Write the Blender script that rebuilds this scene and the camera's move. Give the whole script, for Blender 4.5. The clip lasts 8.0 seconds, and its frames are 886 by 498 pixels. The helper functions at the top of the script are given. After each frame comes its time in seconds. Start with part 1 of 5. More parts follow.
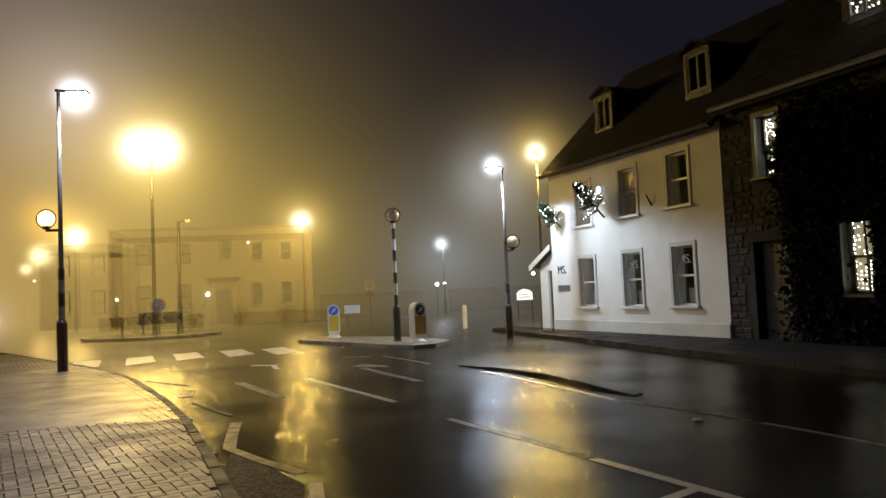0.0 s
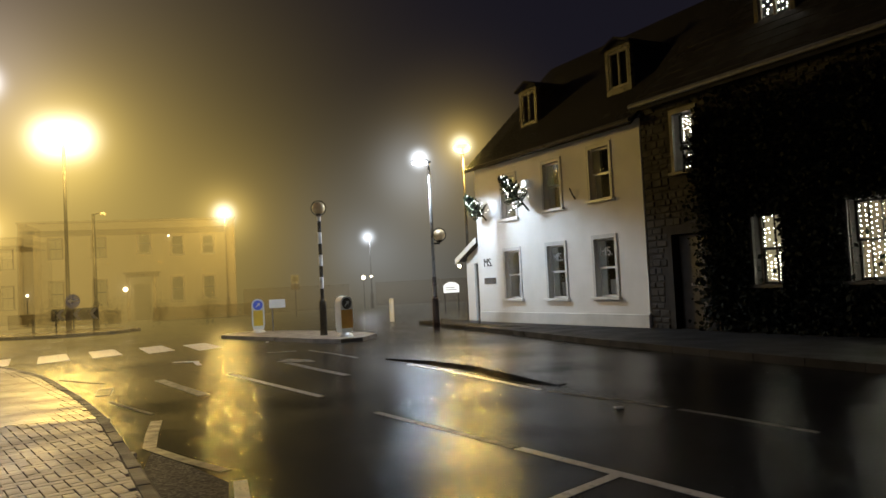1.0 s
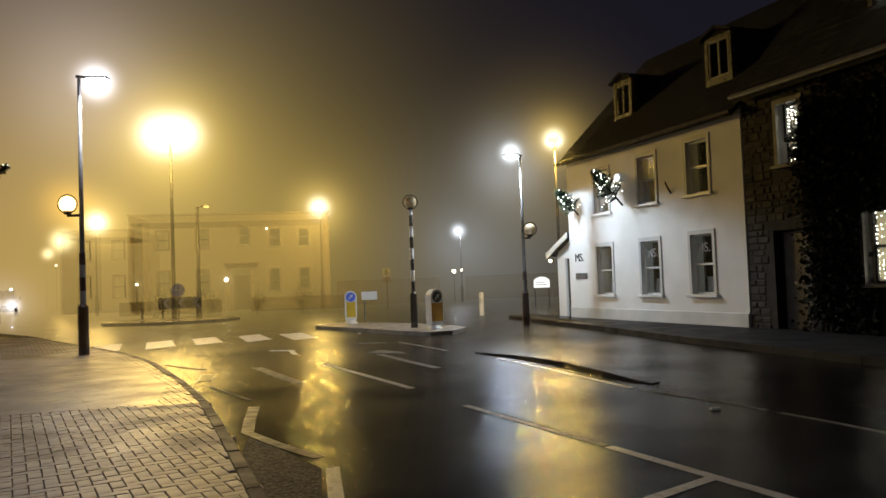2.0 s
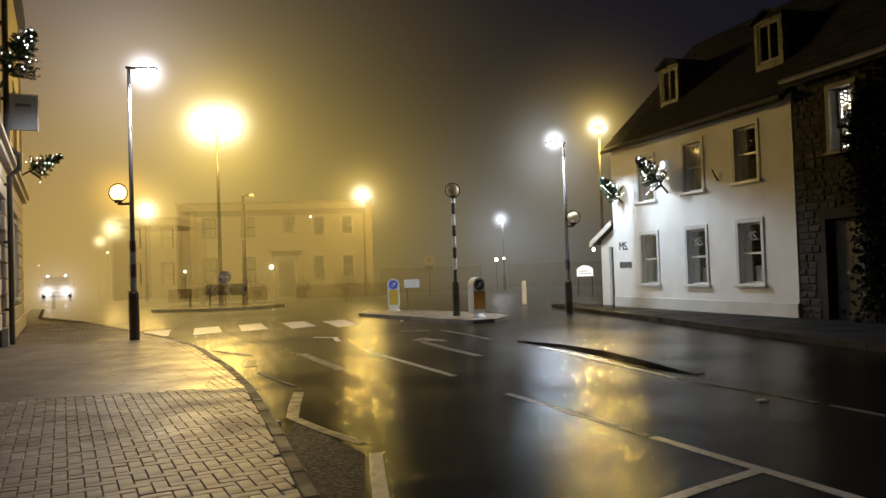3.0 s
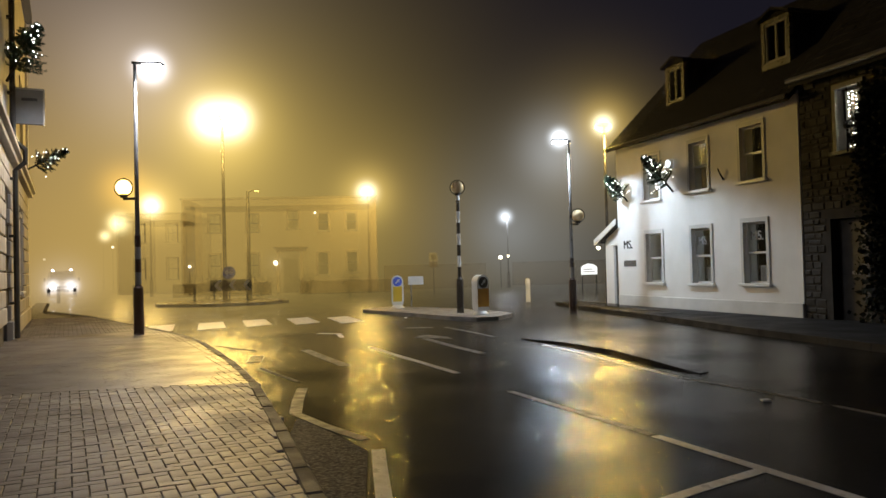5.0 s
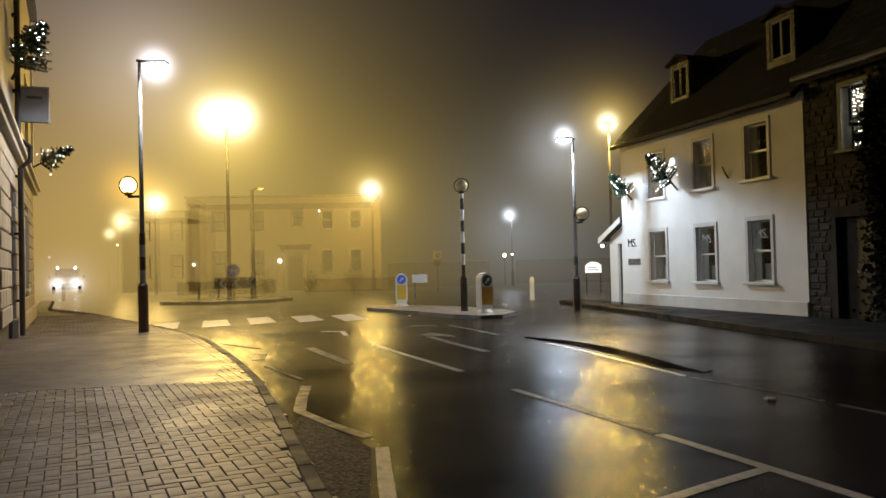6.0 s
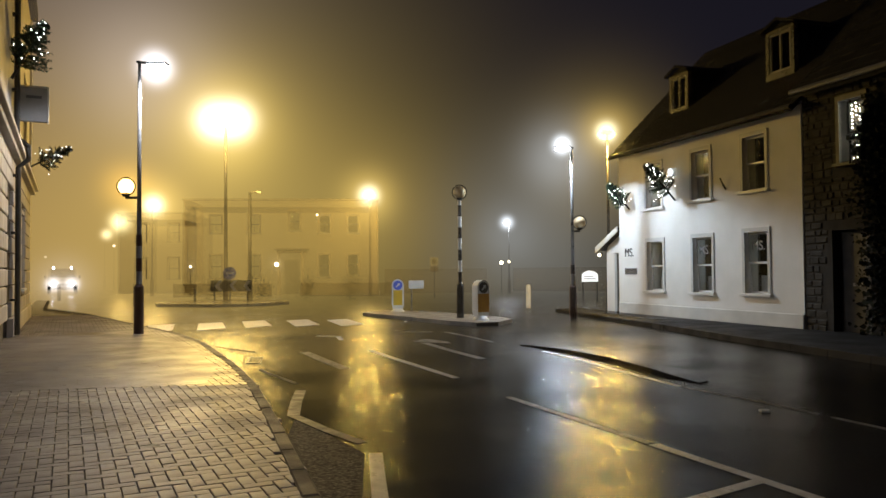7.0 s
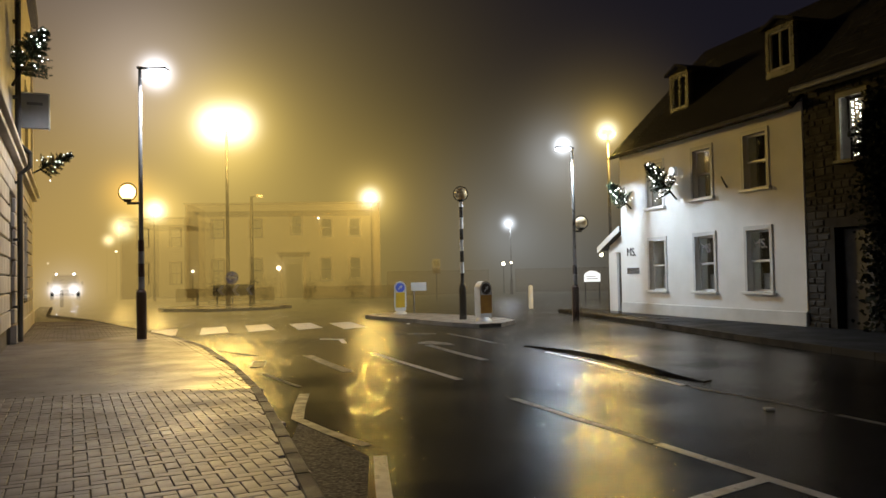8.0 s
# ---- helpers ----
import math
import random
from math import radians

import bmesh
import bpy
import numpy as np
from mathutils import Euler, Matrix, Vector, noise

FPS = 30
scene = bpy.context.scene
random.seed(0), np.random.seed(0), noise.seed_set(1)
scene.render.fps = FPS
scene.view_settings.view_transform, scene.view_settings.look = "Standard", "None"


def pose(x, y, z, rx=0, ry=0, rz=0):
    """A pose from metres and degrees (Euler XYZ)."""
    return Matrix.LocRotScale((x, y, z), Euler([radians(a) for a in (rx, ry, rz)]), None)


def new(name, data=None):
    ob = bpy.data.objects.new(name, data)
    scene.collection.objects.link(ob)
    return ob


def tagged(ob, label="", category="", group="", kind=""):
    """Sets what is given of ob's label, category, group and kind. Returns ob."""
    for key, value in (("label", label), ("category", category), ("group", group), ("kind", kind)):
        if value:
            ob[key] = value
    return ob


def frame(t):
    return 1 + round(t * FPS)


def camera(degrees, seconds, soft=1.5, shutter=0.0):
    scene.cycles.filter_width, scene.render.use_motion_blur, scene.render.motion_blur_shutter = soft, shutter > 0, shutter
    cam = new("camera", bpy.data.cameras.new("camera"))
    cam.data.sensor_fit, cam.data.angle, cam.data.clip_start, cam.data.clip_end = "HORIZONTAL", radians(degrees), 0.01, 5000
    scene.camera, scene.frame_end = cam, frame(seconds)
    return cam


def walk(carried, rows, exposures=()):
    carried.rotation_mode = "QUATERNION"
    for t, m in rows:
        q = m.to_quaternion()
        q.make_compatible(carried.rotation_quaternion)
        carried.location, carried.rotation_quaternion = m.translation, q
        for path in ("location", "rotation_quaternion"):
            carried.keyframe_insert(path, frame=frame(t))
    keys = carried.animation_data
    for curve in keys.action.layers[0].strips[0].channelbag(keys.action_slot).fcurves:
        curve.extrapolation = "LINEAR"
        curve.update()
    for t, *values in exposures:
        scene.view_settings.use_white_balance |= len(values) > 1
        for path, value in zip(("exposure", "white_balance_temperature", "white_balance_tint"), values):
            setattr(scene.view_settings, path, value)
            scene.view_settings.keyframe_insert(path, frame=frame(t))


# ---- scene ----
cam = camera(59.57, 8.0, soft=1.5)
EYE = (0.0, 0.0, 1.35)
PATH = [  # seconds, yaw, pitch, roll in degrees
    (0.0, -4.60, 3.20, 2.53), (0.5, -9.44, 2.52, 2.68), (1.0, -10.01, 2.43, 2.93), (1.5, -6.82, 3.41, 2.47),
    (2.0, -3.35, 2.29, 2.14), (2.2, -2.22, 1.77, 2.06), (3.3, 0.34, 1.53, 1.86), (3.5, 0.70, 1.54, 1.82),
    (4.0, 0.43, 1.47, 1.57), (4.5, -0.01, 1.41, 1.49), (6.0, 0.38, 1.19, 1.42), (6.5, 0.37, 1.35, 1.28),
    (7.0, 0.14, 1.66, 0.45), (7.5, 0.46, 1.44, 1.18), (8.0, 0.30, 1.79, 1.13)]
walk(cam, [(t, pose(*EYE, 90 + p, r, y)) for t, y, p, r in PATH], exposures=[(0.0, 0.08, 6150, 10), (8.0, 0.08, 6150, 10)])

# ---- world: backdrop with night fog and lamp halos painted into its colour ----
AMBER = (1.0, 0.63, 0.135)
EYE_POINT = (0.0, 0.0, 1.35)  # same point as EYE: painted glow and fade are laid out from the camera
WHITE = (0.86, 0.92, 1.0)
# lamp halos put into the sky colour, each aimed from the eye point
PAINTED_GLOWS = [  # towards, colour, strength, spread in degrees
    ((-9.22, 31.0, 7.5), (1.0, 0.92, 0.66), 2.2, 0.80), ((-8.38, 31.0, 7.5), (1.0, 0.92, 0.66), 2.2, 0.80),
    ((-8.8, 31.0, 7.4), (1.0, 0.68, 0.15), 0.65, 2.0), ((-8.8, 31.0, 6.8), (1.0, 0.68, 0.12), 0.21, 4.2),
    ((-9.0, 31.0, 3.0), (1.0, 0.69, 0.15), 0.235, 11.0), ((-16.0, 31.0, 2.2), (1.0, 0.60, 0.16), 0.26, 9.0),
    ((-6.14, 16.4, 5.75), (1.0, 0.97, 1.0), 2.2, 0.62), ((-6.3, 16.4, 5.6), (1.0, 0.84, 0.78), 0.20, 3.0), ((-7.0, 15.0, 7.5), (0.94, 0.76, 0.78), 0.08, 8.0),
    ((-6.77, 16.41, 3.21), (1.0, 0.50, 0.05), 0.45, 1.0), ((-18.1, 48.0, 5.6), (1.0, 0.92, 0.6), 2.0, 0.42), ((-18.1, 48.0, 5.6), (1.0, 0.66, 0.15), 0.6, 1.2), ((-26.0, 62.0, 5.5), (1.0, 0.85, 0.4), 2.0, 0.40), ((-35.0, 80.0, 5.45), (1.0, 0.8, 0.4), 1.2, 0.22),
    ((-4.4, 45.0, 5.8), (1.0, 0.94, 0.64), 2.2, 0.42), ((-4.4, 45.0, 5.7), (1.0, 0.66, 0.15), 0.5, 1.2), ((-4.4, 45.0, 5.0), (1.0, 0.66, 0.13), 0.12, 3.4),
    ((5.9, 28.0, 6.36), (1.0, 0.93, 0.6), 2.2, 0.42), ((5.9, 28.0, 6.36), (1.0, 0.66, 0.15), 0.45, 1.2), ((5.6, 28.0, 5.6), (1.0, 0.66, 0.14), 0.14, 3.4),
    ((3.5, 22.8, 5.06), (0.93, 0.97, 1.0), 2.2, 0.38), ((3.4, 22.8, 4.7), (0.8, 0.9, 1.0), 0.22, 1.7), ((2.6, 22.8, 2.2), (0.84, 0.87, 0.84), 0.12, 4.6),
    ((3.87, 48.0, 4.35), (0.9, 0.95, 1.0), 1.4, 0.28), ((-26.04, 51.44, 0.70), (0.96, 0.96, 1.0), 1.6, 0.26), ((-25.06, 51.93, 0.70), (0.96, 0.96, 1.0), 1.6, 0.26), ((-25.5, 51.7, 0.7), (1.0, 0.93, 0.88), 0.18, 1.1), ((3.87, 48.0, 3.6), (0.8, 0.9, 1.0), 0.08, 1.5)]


def build_world():
    w = bpy.data.worlds.new("night_fog_backdrop")
    scene.world = w
    w.use_nodes = True
    nt = w.node_tree
    nt.nodes.clear()
    out, bg = nt.nodes.new("ShaderNodeOutputWorld"), nt.nodes.new("ShaderNodeBackground")
    tc = nt.nodes.new("ShaderNodeTexCoord")
    sep = nt.nodes.new("ShaderNodeSeparateXYZ")
    nt.links.new(tc.outputs["Generated"], sep.inputs[0])
    # backdrop colour darkens upwards, painted in for thinning fog
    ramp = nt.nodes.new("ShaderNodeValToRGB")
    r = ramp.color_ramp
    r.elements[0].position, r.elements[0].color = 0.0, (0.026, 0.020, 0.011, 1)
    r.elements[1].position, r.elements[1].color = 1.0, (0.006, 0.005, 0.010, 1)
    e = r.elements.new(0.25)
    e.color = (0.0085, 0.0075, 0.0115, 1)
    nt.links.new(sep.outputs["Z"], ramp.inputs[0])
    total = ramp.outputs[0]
    for to, colour, strength, spread in PAINTED_GLOWS:
        way = (Vector(to) - Vector(EYE_POINT)).normalized()
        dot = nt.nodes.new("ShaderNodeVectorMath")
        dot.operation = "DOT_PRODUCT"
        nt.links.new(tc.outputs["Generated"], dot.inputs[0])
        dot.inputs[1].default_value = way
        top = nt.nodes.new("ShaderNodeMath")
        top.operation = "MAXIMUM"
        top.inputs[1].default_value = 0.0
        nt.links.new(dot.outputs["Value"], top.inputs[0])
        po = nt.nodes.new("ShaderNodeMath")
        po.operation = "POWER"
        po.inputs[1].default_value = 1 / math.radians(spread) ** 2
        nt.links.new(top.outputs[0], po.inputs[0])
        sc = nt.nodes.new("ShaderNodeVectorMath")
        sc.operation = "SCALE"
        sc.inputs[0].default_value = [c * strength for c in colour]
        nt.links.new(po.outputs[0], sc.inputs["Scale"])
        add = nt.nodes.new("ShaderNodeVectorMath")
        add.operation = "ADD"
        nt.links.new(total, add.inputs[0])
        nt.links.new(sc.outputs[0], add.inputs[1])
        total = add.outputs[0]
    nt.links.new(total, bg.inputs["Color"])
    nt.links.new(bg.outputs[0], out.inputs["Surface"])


build_world()


def lamp_light(name, at, colour, watts, radius=0.15, cone=165):
    """The light of a lantern, shaded upwards by its hood."""
    d = bpy.data.lights.new(name, "SPOT" if cone < 180 else "POINT")
    d.energy, d.color, d.shadow_soft_size = watts, colour, radius
    if cone < 180:
        d.spot_size, d.spot_blend = radians(cone), 0.25
    ob = new(name, d)
    ob.location = at
    return ob


lamp_light("white_lamp_light", (-6.10, 16.38, 5.46), (0.95, 0.95, 1.0), 560)
lamp_light("white_lamp_light", (3.25, 21.48, 4.47), (0.76, 0.88, 1.0), 980, 0.06, 154)
lamp_light("white_lamp_light", (3.87, 47.9, 4.2), WHITE, 300)
# added lamp out of view behind the camera, brightens the near pavers
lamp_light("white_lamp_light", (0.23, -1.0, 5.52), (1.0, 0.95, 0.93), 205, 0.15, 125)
lamp_light("amber_lamp_light", (-8.85, 31.1, 7.15), AMBER, 4600, 1.2, 180)
lamp_light("amber_lamp_light", (-18.05, 48.1, 5.35), AMBER, 750, 0.2, 180)
lamp_light("amber_lamp_light", (-4.4, 45.1, 5.55), AMBER, 740, 0.2, 180)
lamp_light("amber_lamp_light", (5.27, 25.0, 5.5), AMBER, 2000, 0.3)
lamp_light("porch_lamp_light", (-10.35, 46.9, 1.86), (1.0, 0.78, 0.42), 4, 0.1, 180)
lamp_light("amber_lamp_light", (-26.0, 62.1, 5.2), AMBER, 700, 0.2, 180)


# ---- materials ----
FADE_START, FADE_REACH = 16.0, 17.5  # metres from the eye point: solid up to the first, then fading see-through


def haze_faded(m):
    """Fog stand-in: surfaces turn see-through with distance from the eye, showing the painted glow."""
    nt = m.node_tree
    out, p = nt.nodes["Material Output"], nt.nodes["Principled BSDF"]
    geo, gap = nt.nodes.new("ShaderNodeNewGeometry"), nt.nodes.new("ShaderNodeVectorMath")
    gap.operation, gap.inputs[1].default_value = "DISTANCE", EYE_POINT
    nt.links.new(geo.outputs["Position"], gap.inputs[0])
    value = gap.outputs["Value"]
    for op, number in (("SUBTRACT", FADE_START), ("MAXIMUM", 0.0), ("DIVIDE", -FADE_REACH)):
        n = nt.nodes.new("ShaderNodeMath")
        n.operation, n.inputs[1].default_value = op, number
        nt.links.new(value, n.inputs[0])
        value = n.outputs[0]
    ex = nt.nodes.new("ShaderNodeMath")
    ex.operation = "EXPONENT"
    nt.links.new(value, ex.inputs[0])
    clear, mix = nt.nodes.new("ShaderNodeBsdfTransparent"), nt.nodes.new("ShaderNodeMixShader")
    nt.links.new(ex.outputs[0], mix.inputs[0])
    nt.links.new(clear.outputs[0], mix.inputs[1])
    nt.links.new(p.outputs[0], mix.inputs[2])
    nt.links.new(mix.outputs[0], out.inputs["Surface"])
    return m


def material(name, a, b=None, rough=0.6, rough2=None, scale=3.0, fine=60.0, bump=0.2, metal=0.0, coat=0.0, spec=0.5, per_piece=0.0):
    """Two colours mixed by coarse and fine grain, with relief; the gloss varies between two values."""
    m = bpy.data.materials.new(name)
    m.use_nodes = True
    nt = m.node_tree
    p = nt.nodes["Principled BSDF"]
    b = b or tuple(c * 0.75 for c in a)
    tc = nt.nodes.new("ShaderNodeTexCoord")

    def grain(s, detail):
        n = nt.nodes.new("ShaderNodeTexNoise")
        n.inputs["Scale"].default_value, n.inputs["Detail"].default_value = s, detail
        nt.links.new(tc.outputs["Object"], n.inputs["Vector"])
        return n.outputs["Fac"]

    g1, g2 = grain(scale, 5), grain(fine, 3)
    mixf = nt.nodes.new("ShaderNodeMath")
    mixf.operation = "MULTIPLY_ADD"
    mixf.inputs[1].default_value, mixf.use_clamp = 0.35, True
    nt.links.new(g2, mixf.inputs[0])
    stretch = nt.nodes.new("ShaderNodeMapRange")
    stretch.inputs[1].default_value, stretch.inputs[2].default_value = 0.3, 0.7
    stretch.inputs[3].default_value, stretch.inputs[4].default_value = -0.1, 0.8
    nt.links.new(g1, stretch.inputs[0])
    nt.links.new(stretch.outputs[0], mixf.inputs[2])
    mix = nt.nodes.new("ShaderNodeMix")
    mix.data_type = "RGBA"
    mix.inputs[6].default_value, mix.inputs[7].default_value = (*a, 1), (*b, 1)
    nt.links.new(mixf.outputs[0], mix.inputs[0])
    colour = mix.outputs[2]
    if per_piece:
        info = nt.nodes.new("ShaderNodeObjectInfo")
        geo = nt.nodes.new("ShaderNodeNewGeometry")
        both = nt.nodes.new("ShaderNodeMath")
        both.operation = "ADD"
        nt.links.new(info.outputs["Random"], both.inputs[0])
        nt.links.new(geo.outputs["Random Per Island"], both.inputs[1])
        fr = nt.nodes.new("ShaderNodeMath")
        fr.operation = "FRACT"
        nt.links.new(both.outputs[0], fr.inputs[0])
        mr = nt.nodes.new("ShaderNodeMapRange")
        mr.inputs[3].default_value, mr.inputs[4].default_value = 1 - per_piece, 1 + per_piece
        nt.links.new(fr.outputs[0], mr.inputs[0])
        sc = nt.nodes.new("ShaderNodeVectorMath")
        sc.operation = "SCALE"
        nt.links.new(colour, sc.inputs[0])
        nt.links.new(mr.outputs[0], sc.inputs["Scale"])
        colour = sc.outputs[0]
    nt.links.new(colour, p.inputs["Base Color"])
    rr = nt.nodes.new("ShaderNodeMapRange")
    rr.inputs[1].default_value, rr.inputs[2].default_value = 0.35, 0.65
    rr.inputs[3].default_value, rr.inputs[4].default_value = rough, rough if rough2 is None else rough2
    nt.links.new(g1, rr.inputs[0])
    nt.links.new(rr.outputs[0], p.inputs["Roughness"])
    p.inputs["Metallic"].default_value = metal
    p.inputs["Coat Weight"].default_value, p.inputs["Coat Roughness"].default_value = coat, 0.12
    p.inputs["Specular IOR Level"].default_value = spec
    if bump:
        bn = nt.nodes.new("ShaderNodeBump")
        bn.inputs["Strength"].default_value, bn.inputs["Distance"].default_value = bump, 0.01
        nt.links.new(g2, bn.inputs["Height"])
        nt.links.new(bn.outputs[0], p.inputs["Normal"])
    return haze_faded(m)


def glowing(name, colour, strength, body=1.0):
    m = bpy.data.materials.new(name)
    m.use_nodes = True
    p = m.node_tree.nodes["Principled BSDF"]
    p.inputs["Base Color"].default_value = (*[c * body for c in colour], 1)
    p.inputs["Emission Color"].default_value = (*colour, 1)
    p.inputs["Emission Strength"].default_value = strength
    return haze_faded(m)


def glass(name, tint=(0.9, 0.95, 0.95), rough=0.02):
    m = bpy.data.materials.new(name)
    m.use_nodes = True
    p = m.node_tree.nodes["Principled BSDF"]
    p.inputs["Base Color"].default_value = (*tint, 1)
    p.inputs["Transmission Weight"].default_value = 1.0
    p.inputs["Roughness"].default_value, p.inputs["IOR"].default_value = rough, 1.09
    return haze_faded(m)


ASPHALT = material("wet_asphalt", (0.016, 0.0155, 0.017), (0.010, 0.010, 0.011), 0.12, 0.15, 1.4, 60, 0.1)


def wet_road():
    """Asphalt whose hollows hold a film of water while the grains stand out of it, with slow swells in the surface."""
    nt = ASPHALT.node_tree
    p = nt.nodes["Principled BSDF"]
    tc = nt.nodes.new("ShaderNodeTexCoord")

    def grain(s, detail):
        n = nt.nodes.new("ShaderNodeTexNoise")
        n.inputs["Scale"].default_value, n.inputs["Detail"].default_value = s, detail
        nt.links.new(tc.outputs["Object"], n.inputs["Vector"])
        return n.outputs["Fac"]

    fine, wide = grain(125, 3), grain(0.45, 4)
    # ripples and worn ruts across the lanes
    along, rut = nt.nodes.new("ShaderNodeMapping"), nt.nodes.new("ShaderNodeTexNoise")
    along.inputs["Scale"].default_value, along.inputs["Rotation"].default_value = (5.0, 17.0, 5.0), (0, 0, radians(8))
    rut.inputs["Scale"].default_value, rut.inputs["Detail"].default_value = 1.0, 4
    nt.links.new(tc.outputs["Object"], along.inputs["Vector"])
    nt.links.new(along.outputs[0], rut.inputs["Vector"])
    swell = rut.outputs["Fac"]
    level = nt.nodes.new("ShaderNodeMath")
    level.operation = "MULTIPLY_ADD"
    level.inputs[1].default_value = 0.55
    nt.links.new(wide, level.inputs[0])
    nt.links.new(fine, level.inputs[2])
    film = nt.nodes.new("ShaderNodeMapRange")
    film.inputs[1].default_value, film.inputs[2].default_value = 0.70, 0.92
    film.inputs[3].default_value, film.inputs[4].default_value = 0.05, 0.40
    nt.links.new(level.outputs[0], film.inputs[0])
    nt.links.new(film.outputs[0], p.inputs["Specular IOR Level"])
    b1, b2 = nt.nodes.new("ShaderNodeBump"), nt.nodes.new("ShaderNodeBump")
    b1.inputs["Strength"].default_value, b1.inputs["Distance"].default_value = 0.06, 0.02
    b2.inputs["Strength"].default_value, b2.inputs["Distance"].default_value = 0.24, 0.008
    nt.links.new(swell, b1.inputs["Height"])
    nt.links.new(fine, b2.inputs["Height"])
    nt.links.new(b1.outputs[0], b2.inputs["Normal"])
    nt.links.new(b2.outputs[0], p.inputs["Normal"])
    # dry grains stand out of the film over part of the surface, less beyond 8 m
    dry, cover, join = nt.nodes.new("ShaderNodeBsdfDiffuse"), nt.nodes.new("ShaderNodeMapRange"), nt.nodes.new("ShaderNodeMixShader")
    dry.inputs["Color"].default_value, dry.inputs["Roughness"].default_value = (0.030, 0.030, 0.031, 1), 0.8
    cover.inputs[1].default_value, cover.inputs[2].default_value = 0.66, 0.84
    cover.inputs[3].default_value, cover.inputs[4].default_value = 0.15, 0.85
    nt.links.new(level.outputs[0], cover.inputs[0])
    # film and roughness raised along y, so the far road reads brighter to the camera
    place, far_gain, more = nt.nodes.new("ShaderNodeSeparateXYZ"), nt.nodes.new("ShaderNodeMapRange"), nt.nodes.new("ShaderNodeMath")
    nt.links.new(tc.outputs["Object"], place.inputs[0])
    nt.links.new(place.outputs["Y"], far_gain.inputs[0])
    far_gain.inputs[1].default_value, far_gain.inputs[2].default_value = 8.0, 14.0
    far_gain.inputs[3].default_value, far_gain.inputs[4].default_value = 0.0, 0.55
    more.operation, more.use_clamp = "ADD", True
    nt.links.new(cover.outputs[0], more.inputs[0])
    nt.links.new(far_gain.outputs[0], more.inputs[1])
    nt.links.new(more.outputs[0], join.inputs[0])
    ruffle = nt.nodes.new("ShaderNodeMapRange")
    ruffle.inputs[1].default_value, ruffle.inputs[2].default_value = 0.0, 0.55
    ruffle.inputs[3].default_value, ruffle.inputs[4].default_value = 0.13, 0.26
    nt.links.new(far_gain.outputs[0], ruffle.inputs[0])
    nt.links.new(ruffle.outputs[0], p.inputs["Roughness"])
    nt.links.new(dry.outputs[0], join.inputs[1])
    nt.links.new(p.outputs[0], join.inputs[2])
    nt.links.new(join.outputs[0], nt.nodes["Mix Shader"].inputs[2])


wet_road()
ASPHALT_DARK = material("dark_asphalt", (0.025, 0.025, 0.027), (0.016, 0.016, 0.016), 0.6, 0.75, 1.5, 80, 0.5, spec=0.15)
PAVER = material("concrete_paver", (0.32, 0.268, 0.25), (0.19, 0.16, 0.148), 0.45, 0.65, 2.0, 120, 0.35, per_piece=0.18)
PAVER_WET = material("flooded_paver", (0.21, 0.175, 0.15), (0.13, 0.105, 0.09), 0.36, 0.55, 1.6, 120, 0.10, spec=0.3, per_piece=0.06)
JOINT = material("dark_joint_sand", (0.085, 0.072, 0.062), (0.05, 0.042, 0.036), 0.7, 0.9, 6, 150, 0.4)
KERB = material("kerb_concrete", (0.12, 0.10, 0.082), (0.05, 0.042, 0.036), 0.55, 0.75, 4, 100, 0.5, spec=0.2, per_piece=0.2)
KERB_PALE = material("pale_wet_kerb", (0.34, 0.33, 0.31), (0.20, 0.19, 0.18), 0.3, 0.5, 3, 100, 0.3, per_piece=0.12)
PAINT = material("worn_road_paint", (0.72, 0.70, 0.66), (0.45, 0.43, 0.40), 0.25, 0.5, 7, 70, 0.3)
PAINT_OLD = material("faded_road_paint", (0.20, 0.19, 0.175), (0.06, 0.057, 0.054), 0.4, 0.6, 7, 60, 0.3, spec=0.3)
RENDER_WHITE = material("white_render", (0.78, 0.77, 0.74), (0.68, 0.67, 0.63), 0.7, 0.85, 1.3, 45, 0.25)
PLINTH = material("painted_plinth", (0.70, 0.70, 0.67), (0.55, 0.55, 0.52), 0.6, 0.8, 1.6, 45, 0.25)
SLATE = material("roof_slate", (0.026, 0.026, 0.03), (0.014, 0.014, 0.017), 0.75, 0.9, 2, 40, 0.3, spec=0.2, per_piece=0.25)
# stone and mortar colours lowered to near black, as little light reaches them
RUBBLE = material("darkened_rubble_stone", (0.026, 0.023, 0.021), (0.012, 0.011, 0.010), 0.75, 0.9, 3, 35, 0.6, per_piece=0.3)
MORTAR = material("darkened_old_mortar", (0.024, 0.021, 0.018), (0.015, 0.013, 0.012), 0.85, 0.95, 4, 60, 0.5)
ASHLAR = material("pale_ashlar", (0.55, 0.50, 0.43), (0.40, 0.36, 0.30), 0.65, 0.8, 1.2, 50, 0.25, per_piece=0.1)
ASHLAR_JOINT = material("shadowed_joint", (0.12, 0.10, 0.085), (0.08, 0.07, 0.06), 0.85, 0.95, 4, 60, 0.3)
CREAM = material("cream_render", (0.78, 0.70, 0.55), (0.68, 0.60, 0.46), 0.75, 0.9, 0.8, 30, 0.2)
DULL_STONE = material("dull_stone", (0.33, 0.28, 0.20), (0.22, 0.19, 0.14), 0.75, 0.9, 0.8, 30, 0.2)
FRAME_WHITE = material("white_gloss_paint", (0.75, 0.75, 0.72), (0.62, 0.62, 0.58), 0.3, 0.45, 3, 60, 0.05)
